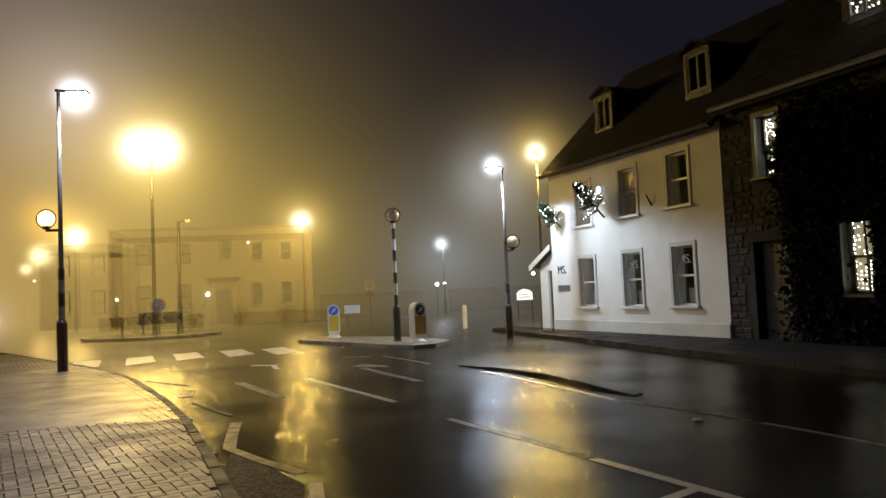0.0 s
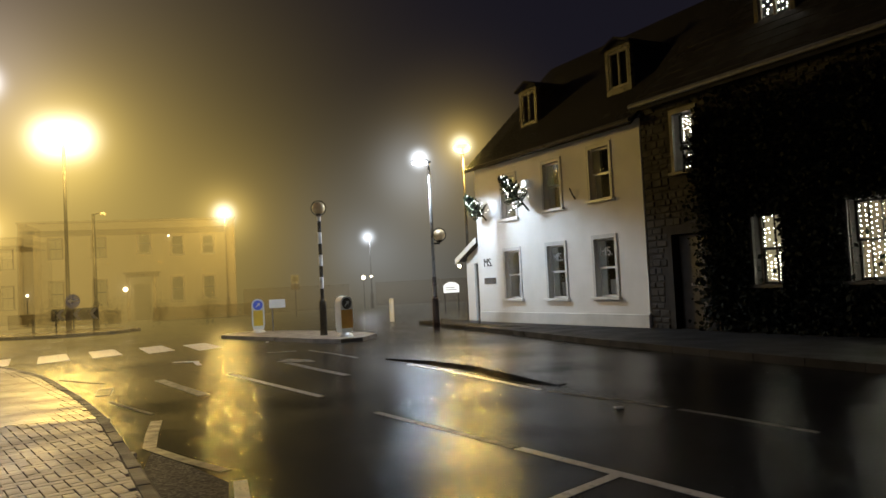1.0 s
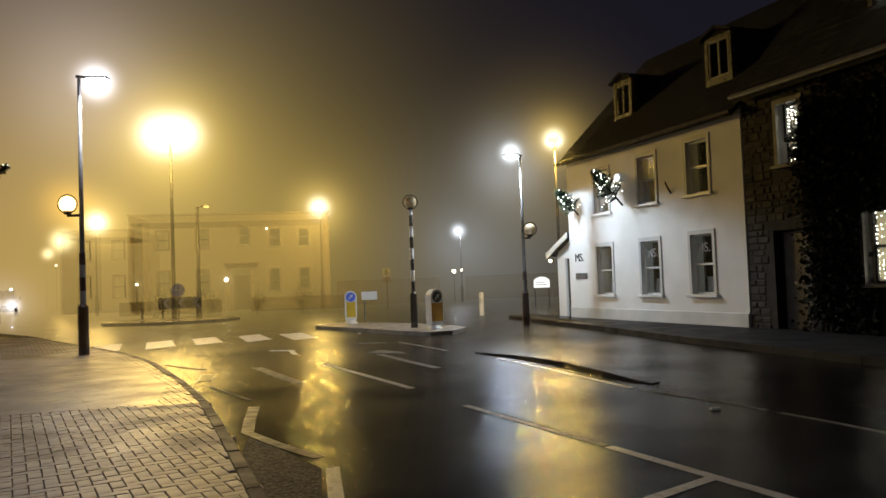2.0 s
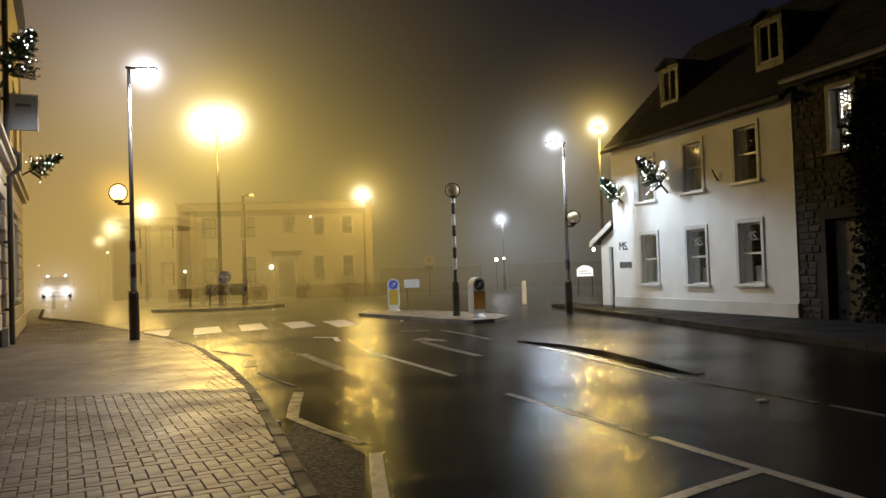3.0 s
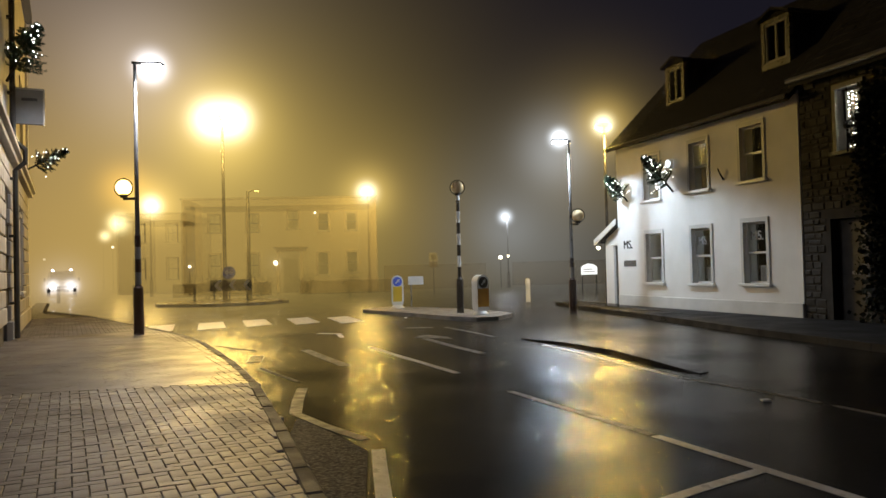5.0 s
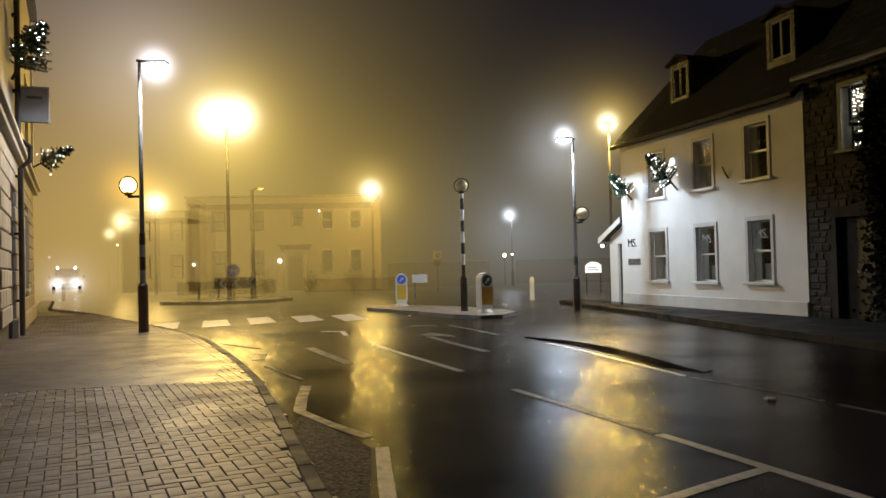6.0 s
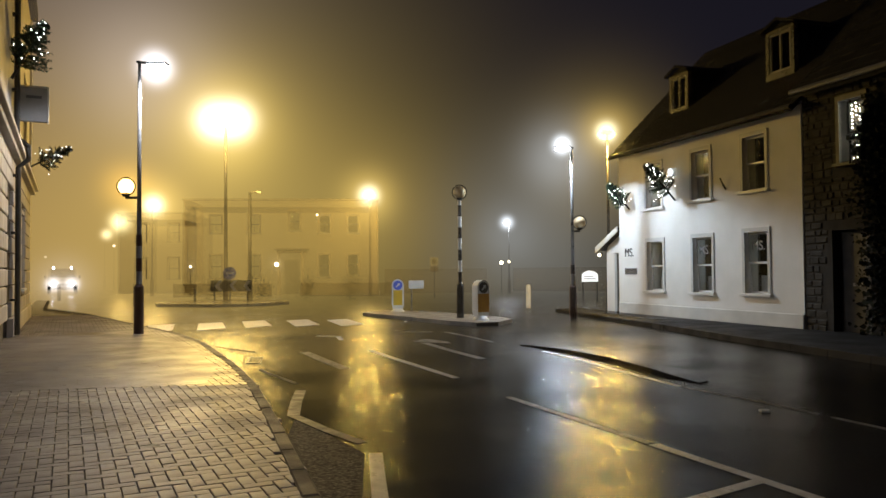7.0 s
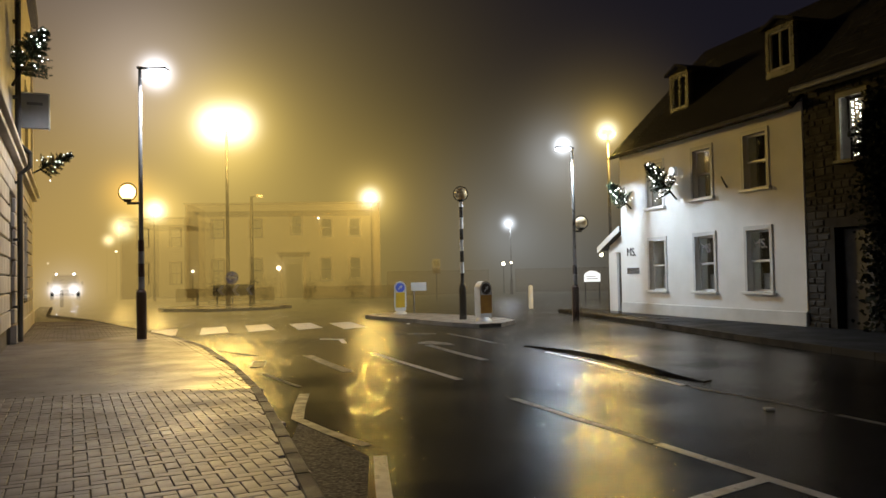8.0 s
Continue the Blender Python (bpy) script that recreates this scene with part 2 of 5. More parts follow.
FRAME_GREY = material("grey_surround_paint", (0.56, 0.56, 0.55), (0.46, 0.46, 0.45), 0.5, 0.6, 3, 60, 0.1)
DARK_TIMBER = material("dark_painted_timber", (0.05, 0.045, 0.04), (0.03, 0.028, 0.025), 0.4, 0.6, 4, 70, 0.1)
# inner walls and floors coloured near black, the shade of unlit rooms
ROOM_SHADE = material("room_shade", (0.06, 0.055, 0.05), (0.04, 0.036, 0.032), 0.9, 0.9, 1, 20, 0)
BLIND = material("pale_blind", (0.45, 0.43, 0.40), (0.35, 0.33, 0.30), 0.8, 0.9, 3, 50, 0.1)
STEEL = material("galvanised_steel", (0.26, 0.26, 0.27), (0.19, 0.19, 0.20), 0.4, 0.55, 6, 60, 0.05, metal=0.7)
BLACK_PAINT = material("black_post_paint", (0.022, 0.02, 0.02), (0.014, 0.013, 0.013), 0.35, 0.5, 5, 60, 0.1)
BROWN_PAINT = material("dark_brown_post_paint", (0.06, 0.025, 0.018), (0.04, 0.018, 0.014), 0.3, 0.45, 5, 60, 0.1)
WHITE_BAND = material("white_band_paint", (0.7, 0.7, 0.68), (0.55, 0.55, 0.52), 0.35, 0.5, 5, 60, 0.05)
YELLOW = material("yellow_plastic", (0.75, 0.52, 0.03), (0.60, 0.40, 0.02), 0.35, 0.45, 4, 60, 0.03)
ORANGE = material("dull_orange_plastic", (0.66, 0.36, 0.04), (0.48, 0.24, 0.03), 0.35, 0.5, 6, 60, 0.03)
WHITE_PLASTIC = material("white_plastic", (0.78, 0.78, 0.76), (0.66, 0.66, 0.63), 0.35, 0.5, 4, 60, 0.03)
BLUE_SIGN = material("blue_sign_film", (0.07, 0.13, 0.70), (0.05, 0.10, 0.58), 0.35, 0.45, 4, 60, 0)
SIGN_WHITE = material("white_sign_film", (0.75, 0.75, 0.73), (0.65, 0.65, 0.62), 0.4, 0.5, 4, 60, 0)
SIGN_GREY = material("grey_sign_back", (0.32, 0.32, 0.32), (0.25, 0.25, 0.25), 0.5, 0.6, 4, 60, 0)
LETTER = material("dark_grey_letters", (0.10, 0.10, 0.11), (0.08, 0.08, 0.09), 0.5, 0.6, 4, 60, 0)
NEEDLE = material("spruce_needles", (0.07, 0.11, 0.06), (0.04, 0.07, 0.035), 0.6, 0.8, 8, 60, 0)
# leaf colour lowered too, the front's lack of light put into it
IVY = material("darkened_ivy_leaves", (0.026, 0.030, 0.026), (0.018, 0.021, 0.018), 0.9, 0.98, 6, 40, 0, spec=0.04, per_piece=0.2)
BARK = material("bark", (0.09, 0.065, 0.045), (0.05, 0.036, 0.026), 0.8, 0.9, 10, 80, 0.5)
GLOBE = material("amber_globe_plastic", (0.62, 0.50, 0.30), (0.55, 0.43, 0.24), 0.25, 0.35, 3, 40, 0)
TYRE = material("tyre_rubber", (0.02, 0.02, 0.02), (0.015, 0.015, 0.015), 0.7, 0.8, 6, 60, 0.2)
# body grey lightened so the van melts into fog and glare
CAR_PAINT = material("haze_grey_van_paint", (0.15, 0.14, 0.12), (0.12, 0.11, 0.10), 0.15, 0.25, 3, 60, 0, coat=0.6)
WATER = material("leaf_litter", (0.03, 0.02, 0.015), (0.02, 0.014, 0.01), 0.5, 0.6, 20, 80, 0.2)
KERB_DARK = material("wet_dark_kerb", (0.035, 0.033, 0.032), (0.018, 0.017, 0.017), 0.6, 0.8, 2.5, 100, 0.3, spec=0.15, per_piece=0.15)
COARSE = material("coarse_gutter_asphalt", (0.065, 0.056, 0.048), (0.010, 0.009, 0.009), 0.55, 0.85, 40, 70, 1.0, spec=0.12)
GLASS = glass("window_glass", rough=0.04)
# blind tone set a little below the wall's, standing for fog over windows
BLIND_HAZE = material("haze_toned_blind", (0.22, 0.185, 0.13), (0.17, 0.14, 0.10), 0.8, 0.9, 3, 50, 0.1)
# door and shrub colours lightened, standing for the fog in front of them
LIGHTENED_DOOR = material("haze_lightened_door", (0.26, 0.20, 0.12), (0.20, 0.15, 0.09), 0.5, 0.6, 4, 70, 0.1)
SHRUB = material("haze_lightened_leaves", (0.11, 0.12, 0.05), (0.07, 0.08, 0.03), 0.7, 0.9, 6, 40, 0, per_piece=0.3)
# black lightened to grey, the fog before the board put into its colour
BOARD = material("haze_lightened_black", (0.075, 0.068, 0.055), (0.055, 0.05, 0.042), 0.6, 0.7, 4, 60, 0)
COLUMN = material("grey_column_paint", (0.13, 0.125, 0.12), (0.09, 0.088, 0.085), 0.45, 0.6, 6, 60, 0.05)
LED_GLOW = glowing("white_led", (0.92, 0.96, 1.0), 14)
SODIUM_GLOW = glowing("amber_discharge", (1.0, 0.62, 0.10), 9)
BULB_GLOW = glowing("warm_white_bulb", (1.0, 0.90, 0.68), 18)
TREE_BULB = glowing("cool_white_bulb", (1.0, 0.96, 0.86), 10)
# curtains glow by emission; no lamp stands in the rooms behind
CURTAIN_GLOW = glowing("self_glowing_curtain", (1.0, 0.70, 0.34), 0.012, 0.08)
CURTAIN_BRIGHT = glowing("bright_self_glowing_curtain", (1.0, 0.80, 0.46), 0.16, 0.15)
HEADLAMP = glowing("headlamp", (0.95, 0.97, 1.0), 160)
GLOBE_LIT = glowing("lit_amber_globe", (1.0, 0.62, 0.18), 5.5)
PORCH_GLOW = glowing("porch_lamp", (1.0, 0.86, 0.55), 22)
SHOP_GLOW = glowing("lit_shop_sign", (0.93, 0.98, 1.0), 1.3)


# ---- mesh helpers ----
def part(name, bm, mat, parent=None, label="", smooth=False, m=None):
    """Link a bmesh as one mesh object under a thing or a part."""
    me = bpy.data.meshes.new(name)
    if smooth:
        for f in bm.faces:
            f.smooth = True
    bm.normal_update()
    bm.to_mesh(me)
    bm.free()
    me.materials.append(mat)
    ob = new(name, me)
    if m is not None:
        ob.matrix_basis = m
    if parent is not None:
        ob.parent = parent
    if label:
        tagged(ob, label)
    return ob


def thing(name, m, label, category, group="", kind=""):
    ob = new(name)
    ob.empty_display_size = 0.2
    ob.matrix_basis = m
    return tagged(ob, label, category, group, kind)


def box(bm, x0, x1, y0, y1, z0, z1, bevel=0.0):
    v = [bm.verts.new(p) for p in ((x0, y0, z0), (x1, y0, z0), (x1, y1, z0), (x0, y1, z0),
                                   (x0, y0, z1), (x1, y0, z1), (x1, y1, z1), (x0, y1, z1))]
    fs = [bm.faces.new([v[i] for i in q]) for q in ((3, 2, 1, 0), (4, 5, 6, 7), (0, 1, 5, 4), (1, 2, 6, 5), (2, 3, 7, 6), (3, 0, 4, 7))]
    if bevel:
        es = list({e for f in fs for e in f.edges})
        bmesh.ops.bevel(bm, geom=es, offset=bevel, segments=1, affect="EDGES", profile=0.5)
    return bm


def boxes(*rows, bevel=0.0):
    bm = bmesh.new()
    for r in rows:
        box(bm, *r, bevel=bevel)
    return bm


def tube(bm, points, radii, n=12, cap=True):
    """A tube through the points, with a radius at each."""
    rings, ref = [], Vector((0.13, 0.99, 0.05))
    pts = [Vector(p) for p in points]
    for i, p in enumerate(pts):
        d = (pts[min(i + 1, len(pts) - 1)] - pts[max(i - 1, 0)]).normalized()
        a = d.cross(ref if abs(d.dot(ref)) < 0.95 else Vector((1, 0, 0))).normalized()
        b = d.cross(a)
        rings.append([bm.verts.new(p + radii[i] * (a * math.cos(2 * math.pi * k / n) + b * math.sin(2 * math.pi * k / n))) for k in range(n)])
    for r, s in zip(rings, rings[1:]):
        for k in range(n):
            bm.faces.new((r[k], r[(k + 1) % n], s[(k + 1) % n], s[k]))
    if cap:
        bm.faces.new(rings[0][::-1])
        bm.faces.new(rings[-1])
    bmesh.ops.recalc_face_normals(bm, faces=bm.faces[:])
    return bm


def tubes(points, radii, n=12):
    return tube(bmesh.new(), points, radii, n)


def ball(at, r, u=16, v=10, sz=1.0):
    bm = bmesh.new()
    bmesh.ops.create_uvsphere(bm, u_segments=u, v_segments=v, radius=r, matrix=Matrix.Translation(at) @ Matrix.Diagonal((1, 1, sz, 1)))
    return bm


def slab(outline, z0, z1):
    """A flat body with the given outline in plan."""
    bm = bmesh.new()
    lo, hi = [bm.verts.new((x, y, z0)) for x, y in outline], [bm.verts.new((x, y, z1)) for x, y in outline]
    bm.faces.new(hi)
    bm.faces.new(lo[::-1])
    n = len(lo)
    for i in range(n):
        bm.faces.new((lo[i], lo[(i + 1) % n], hi[(i + 1) % n], hi[i]))
    bmesh.ops.recalc_face_normals(bm, faces=bm.faces[:])
    return bm


def pierced(x0, x1, z0, z1, y0, y1, holes):
    """A wall from y0 to y1 with openings (x0, x1, z0, z1) that go through it."""
    xs = sorted({x0, x1, *[h[i] for h in holes for i in (0, 1)]})
    zs = sorted({z0, z1, *[h[i] for h in holes for i in (2, 3)]})
    xs, zs = [x for x in xs if x0 <= x <= x1], [z for z in zs if z0 <= z <= z1]
    bm = bmesh.new()
    memo = {}

    def vert(*p):
        if p not in memo:
            memo[p] = bm.verts.new(p)
        return memo[p]

    def solid(i, j):
        if not (0 <= i < len(xs) - 1 and 0 <= j < len(zs) - 1):
            return False
        cx, cz = (xs[i] + xs[i + 1]) / 2, (zs[j] + zs[j + 1]) / 2
        return not any(h[0] < cx < h[1] and h[2] < cz < h[3] for h in holes)

    for i in range(len(xs) - 1):
        for j in range(len(zs) - 1):
            if not solid(i, j):
                continue
            a, b, c, d = xs[i], xs[i + 1], zs[j], zs[j + 1]
            for y in (y0, y1):
                bm.faces.new([vert(*p) for p in ((a, y, c), (b, y, c), (b, y, d), (a, y, d))])
            for di, dj, p, q in ((-1, 0, (a, c), (a, d)), (1, 0, (b, c), (b, d)), (0, -1, (a, c), (b, c)), (0, 1, (a, d), (b, d))):
                if not solid(i + di, j + dj):
                    bm.faces.new([vert(p[0], y0, p[1]), vert(q[0], y0, q[1]), vert(q[0], y1, q[1]), vert(p[0], y1, p[1])])
    bmesh.ops.recalc_face_normals(bm, faces=bm.faces[:])
    return bm


def text_mesh(words, size, mat, parent, m, name="lettering", depth=0.01):
    c = bpy.data.curves.new(name, "FONT")
    c.body, c.size, c.extrude = words, size, depth
    tmp = new("tmp", c)
    me = bpy.data.meshes.new_from_object(tmp.evaluated_get(bpy.context.evaluated_depsgraph_get()))
    bpy.data.objects.remove(tmp)
    me.materials.clear()
    me.materials.append(mat)
    ob = new(name, me)
    ob.parent, ob.matrix_basis = parent, m
    return ob


def plan(o, deg):
    """A frame at o whose x runs deg degrees left of straight ahead (y), turned so that y points into the building behind the face."""
    return pose(o[0], o[1], o[2], 0, 0, deg)


# ---- ground ----
def build_ground():
    bm = bmesh.new()
    bmesh.ops.create_grid(bm, x_segments=60, y_segments=60, size=300, matrix=Matrix.Translation((0, 200, 0)))
    return tagged(part("road", bm, ASPHALT), "wet black asphalt road with worn markings at a junction", "road", kind="structure")


road = build_ground()


def stripe(points, width, mat=PAINT, label="", name="road_marking"):
    """A painted line along the points, a thin layer on the road."""
    bm = bmesh.new()
    pts = [Vector((*p, 0)) for p in points]
    rows = []
    for i, p in enumerate(pts):
        d = (pts[min(i + 1, len(pts) - 1)] - pts[max(i - 1, 0)]).normalized()
        s = Vector((-d.y, d.x, 0)) * width / 2
        rows.append([bm.verts.new((p + k * s) + Vector((0, 0, z))) for k, z in ((-1, 0.001), (1, 0.001), (1, 0.0045), (-1, 0.0045))])
    for a, b in zip(rows, rows[1:]):
        for k in range(4):
            bm.faces.new((a[k], a[(k + 1) % 4], b[(k + 1) % 4], b[k]))
    bm.faces.new(rows[0])
    bm.faces.new(rows[-1][::-1])
    bmesh.ops.recalc_face_normals(bm, faces=bm.faces[:])
    return part(name, bm, mat, road, label)


def zone(outline, mat, z=0.006, name="road_marking", label=""):
    return part(name, slab(outline, 0.001, z), mat, road, label)


# centre dashes and lane lines
stripe([(-1.29, 13.34), (-0.85, 12.2), (-0.35, 11.0), (0.13, 9.82)], 0.10, PAINT)
stripe([(0.67, 8.31), (1.10, 7.25), (1.58, 6.06)], 0.08, PAINT_OLD)
stripe([(1.60, 6.02), (2.04, 4.92), (2.25, 4.39), (2.45, 3.85)], 0.09, PAINT)
stripe([(1.06, 4.28), (1.50, 4.62), (1.98, 4.96)], 0.09, PAINT)
stripe([(1.63, 12.96), (2.02, 11.7), (2.35, 10.38), (2.69, 9.0)], 0.07, PAINT)
stripe([(2.74, 8.85), (3.25, 7.75), (3.45, 7.2)], 0.06, PAINT_OLD)
stripe([(3.50, 7.05), (3.68, 6.55), (3.95, 5.6)], 0.06, PAINT_OLD)
# arrow and give-way pieces
stripe([(-0.40, 14.7), (0.10, 13.2), (0.56, 11.95)], 0.14, PAINT_OLD)
zone([(-0.62, 15.0), (0.12, 14.5), (0.02, 14.95), (-0.40, 15.55)], PAINT_OLD)
stripe([(-2.39, 13.16), (-1.95, 12.1), (-1.41, 10.86)], 0.16, PAINT_OLD)
stripe([(-2.72, 16.5), (-2.2, 16.3)], 0.14, PAINT)
stripe([(-2.26, 16.3), (-2.06, 15.4)], 0.10, PAINT)
stripe([(-0.91, 17.4), (-0.28, 17.33)], 0.16, PAINT_OLD)
stripe([(0.0, 17.25), (0.45, 16.1), (0.89, 14.75)], 0.08, PAINT_OLD)
# lines beside the gutter
stripe([(-1.66, 8.89), (-1.56, 8.1), (-1.44, 7.34)], 0.12, PAINT_OLD)
stripe([(-1.44, 7.34), (-1.05, 6.7), (-0.66, 6.15)], 0.10, PAINT_OLD)
stripe([(-0.525, 5.80), (-0.46, 5.2), (-0.39, 4.6), (-0.33, 4.0)], 0.10, PAINT)
stripe([(-4.24, 14.28), (-3.75, 13.7), (-3.24, 13.18)], 0.07, ASPHALT_DARK, name="joint_seam")
stripe([(-2.58, 10.79), (-2.2, 10.1), (-1.81, 9.44)], 0.06, ASPHALT_DARK, name="joint_seam")
# slatted plate stands in for a narrow dark patch in the gutter
bm = boxes((-0.10, -0.08, -0.40, 0.40, 0.001, 0.010), (0.08, 0.10, -0.40, 0.40, 0.001, 0.010), (-0.079, 0.079, -0.40, -0.37, 0.001, 0.010), (-0.079, 0.079, 0.37, 0.40, 0.001, 0.010),
           *[(-0.079, 0.079, -0.34 + 0.09 * k, -0.29 + 0.09 * k, 0.001, 0.008) for k in range(8)])
part("gully_grating", bm, BLACK_PAINT, road, "narrow black slatted plate standing for a dark mark in the gutter", m=pose(-2.94, 11.95, 0, 0, 0, 10))
# zebra crossing stripes
for c in ((-2.72, 20.95), (-3.86, 20.95), (-5.02, 20.6), (-6.0, 19.9), (-7.1, 19.3)):
    zone([(c[0] - 0.62, c[1] + 0.9), (c[0] - 0.10, c[1] + 1.35), (c[0] + 0.62, c[1] - 0.9), (c[0] + 0.12, c[1] - 1.55)], PAINT)
# coarse worn strip beside the kerb
zone([(-0.60, 4.1), (-0.47, 4.3), (-0.60, 5.75), (-0.95, 6.4), (-1.38, 7.1), (-1.30, 6.35), (-1.05, 5.6), (-0.84, 4.95)], COARSE, 0.008, "coarse_patch", "coarse worn asphalt beside the kerb")
# reflecting studs
for c in ((3.01, 7.36), (-1.07, 20.9)):
    part("road_stud", boxes((c[0] - 0.045, c[0] + 0.045, c[1] - 0.04, c[1] + 0.04, 0.0, 0.020), bevel=0.006), SIGN_WHITE, road, "small white reflecting stud")

# low asphalt-topped separator with a dark kerb face
SEP = [(1.36, 14.05, 0.02), (1.95, 12.75, 0.06), (2.40, 11.35, 0.08), (2.66, 10.15, 0.07), (2.85, 9.6, 0.035), (3.0, 9.2, 0.012),
       (3.15, 9.35, 0.012), (3.05, 9.8, 0.035), (2.90, 10.4, 0.07), (2.66, 11.5, 0.08), (2.2, 12.95, 0.06), (1.5, 14.2, 0.02)]


def separator():
    """A low kerbed strip that runs out flat at both ends."""
    bm = bmesh.new()
    lo, hi = [bm.verts.new((x, y, -0.01)) for x, y, z in SEP], [bm.verts.new((x, y, z)) for x, y, z in SEP]
    n = len(SEP)
    for i in range(n):
        bm.faces.new((lo[i], lo[(i + 1) % n], hi[(i + 1) % n], hi[i]))
    for i in range(n // 2 - 1):
        bm.faces.new((hi[i], hi[i + 1], hi[n - 2 - i], hi[n - 1 - i]))
    bmesh.ops.recalc_face_normals(bm, faces=bm.faces[:])
    return tagged(part("traffic_separator", bm, ASPHALT), "long low dark kerbed separator strip in the wet road", "traffic island", kind="structure")


separator()

# central refuge island
ISLE = [(-2.55, 23.9), (-2.0, 23.0), (-0.9, 21.3), (0.1, 19.6), (0.75, 18.85), (1.3, 19.05), (1.75, 20.2), (1.5, 21.2), (0.6, 22.9), (-0.6, 24.5), (-1.7, 25.4), (-2.4, 24.9)]


def island(outline, label, top=0.10):
    ob = thing("traffic_island", pose(0, 0, 0), label, "traffic island", kind="structure")
    cx, cy = sum(p[0] for p in outline) / len(outline), sum(p[1] for p in outline) / len(outline)
    inner = [(cx + (x - cx) * 0.90, cy + (y - cy) * 0.93) for x, y in outline]
    part("paved_top", slab(inner, 0.0, top - 0.008), KERB_PALE, ob)
    n = len(outline)
    for i in range(n):
        a, b, c, d = outline[i], outline[(i + 1) % n], inner[(i + 1) % n], inner[i]
        k = 0.012
        q = [(a[0] + (b[0] - a[0]) * k, a[1] + (b[1] - a[1]) * k), (b[0] - (b[0] - a[0]) * k, b[1] - (b[1] - a[1]) * k), c, d]
        part("kerb_stone", slab(q, 0.0, top), KERB_PALE, ob)
    return ob


island(ISLE, "kerbed paved refuge island wet with rain in the road")
FAR_ISLE = [(-11.6, 31.2), (-9.2, 30.4), (-7.2, 31.2), (-6.6, 32.8), (-7.2, 34.6), (-9.4, 35.6), (-11.4, 34.4), (-12.2, 32.6)]
island(FAR_ISLE, "dark kerbed roundabout island carrying signs and posts", 0.13)

# pavements
KERB_LINE = [(4.4, -9.0), (2.4, -4.5), (1.15, -1.6), (0.30, 0.6), (-0.05, 2.2), (-0.50, 3.6), (-0.79, 4.37), (-1.0, 5.03), (-1.21, 5.68), (-1.48, 6.54), (-1.81, 7.54), (-2.26, 8.89), (-2.9, 10.54),
             (-3.63, 12.22), (-4.55, 14.29), (-5.9, 16.64), (-7.61, 19.12), (-9.06, 21.22), (-11.4, 24.6), (-14.99, 28.9), (-19.5, 38.0)]


def resampled(line, step):
    out, left = [Vector(line[0])], step
    for a, b in zip(line, line[1:]):
        a, b = Vector(a), Vector(b)
        d, s = (b - a).length, 0.0
        while d - s >= left:
            s += left
            out.append(a.lerp(b, s / d))
            left = step
        left -= d - s
    return out


LEFT_A, LEFT_DEG = (-8.77, 15.54), 26.0
LEFT_U, LEFT_N = Vector((-math.sin(radians(26)), math.cos(radians(26)))), Vector((math.cos(radians(26)), math.sin(radians(26))))
wall_pts = [Vector(LEFT_A) + LEFT_U * s for s in (26.0, 9.0, -26.0)]
left_pave = part("pavement_left", slab([tuple(p) for p in KERB_LINE] + [tuple(p - LEFT_N * 0.3) for p in wall_pts], 0.0, 0.066), JOINT)
tagged(left_pave, "pavement of small concrete block pavers, wet in part", "pavement", kind="structure")
RIGHT_A = Vector((5.19, 22.97))
RU, RN = Vector((math.sin(radians(18)), -math.cos(radians(18)))), Vector((math.cos(radians(18)), math.sin(radians(18))))
rk = [(3.6, 25.2), (4.33, 20.57), (4.81, 18.16), (5.37, 14.38), (6.2, 10.2), (7.6, 4.0), (8.6, -3.0)]
rw = [RIGHT_A + RU * s + RN * 0.2 for s in (28.0, 0.0, -3.0)]
right_pave = part("pavement_right", slab(rk + [tuple(p) for p in rw], 0.0, 0.10), ASPHALT_DARK)
tagged(right_pave, "dark wet asphalt pavement along the houses", "pavement", kind="structure")


# ---- houses ----
def sash_window(house, x0, x1, z0, z1, depth=0.09, surround=FRAME_GREY, bars=1, blind=0.0, sill=True, paint=FRAME_WHITE):
    """A sliding sash window in an opening of the house's front wall: surround, two sashes, panes and a sill."""
    w = 0.085
    bm = boxes((x0 - w, x0, -0.025, 0.05, z0, z1), (x1, x1 + w, -0.025, 0.05, z0, z1), (x0 - w, x1 + w, -0.027, 0.05, z1, z1 + 0.10))
    win = part("window", bm, surround, house)
    f, zm = 0.045, (z0 + z1) / 2
    for k, (a, b, y) in enumerate(((zm - 0.02, z1, depth), (z0, zm + 0.02, depth + 0.045))):
        rows = [(x0, x0 + f, y, y + 0.04, a, b), (x1 - f, x1, y, y + 0.04, a, b), (x0 + f, x1 - f, y + 0.002, y + 0.038, a, a + f), (x0 + f, x1 - f, y + 0.002, y + 0.038, b - f, b)]
        for i in range(1, bars + 1):
            xm = x0 + (x1 - x0) * i / (bars + 1)
            if bars:
                rows.append((xm - 0.01, xm + 0.01, y + 0.008, y + 0.032, a + f, b - f))
        part("sash", boxes(*rows), paint, win)
        pane = part("pane", boxes((x0 + f, x1 - f, y + 0.017, y + 0.021, a + f, b - f)), GLASS, win)
        pane.visible_shadow = False
    if sill:
        part("sill", boxes((x0 - 0.14, x1 + 0.14, -0.09, depth - 0.002, z0 - 0.07, z0), bevel=0.008), paint, win, "painted stone sill")
    # closed blind added to keep far windows pale, in place of haze
    if blind:
        part("blind", boxes((x0 + 0.03, x1 - 0.03, depth + 0.14, depth + 0.15, z1 - (z1 - z0) * blind, z1)), BLIND_HAZE, win)
    return win


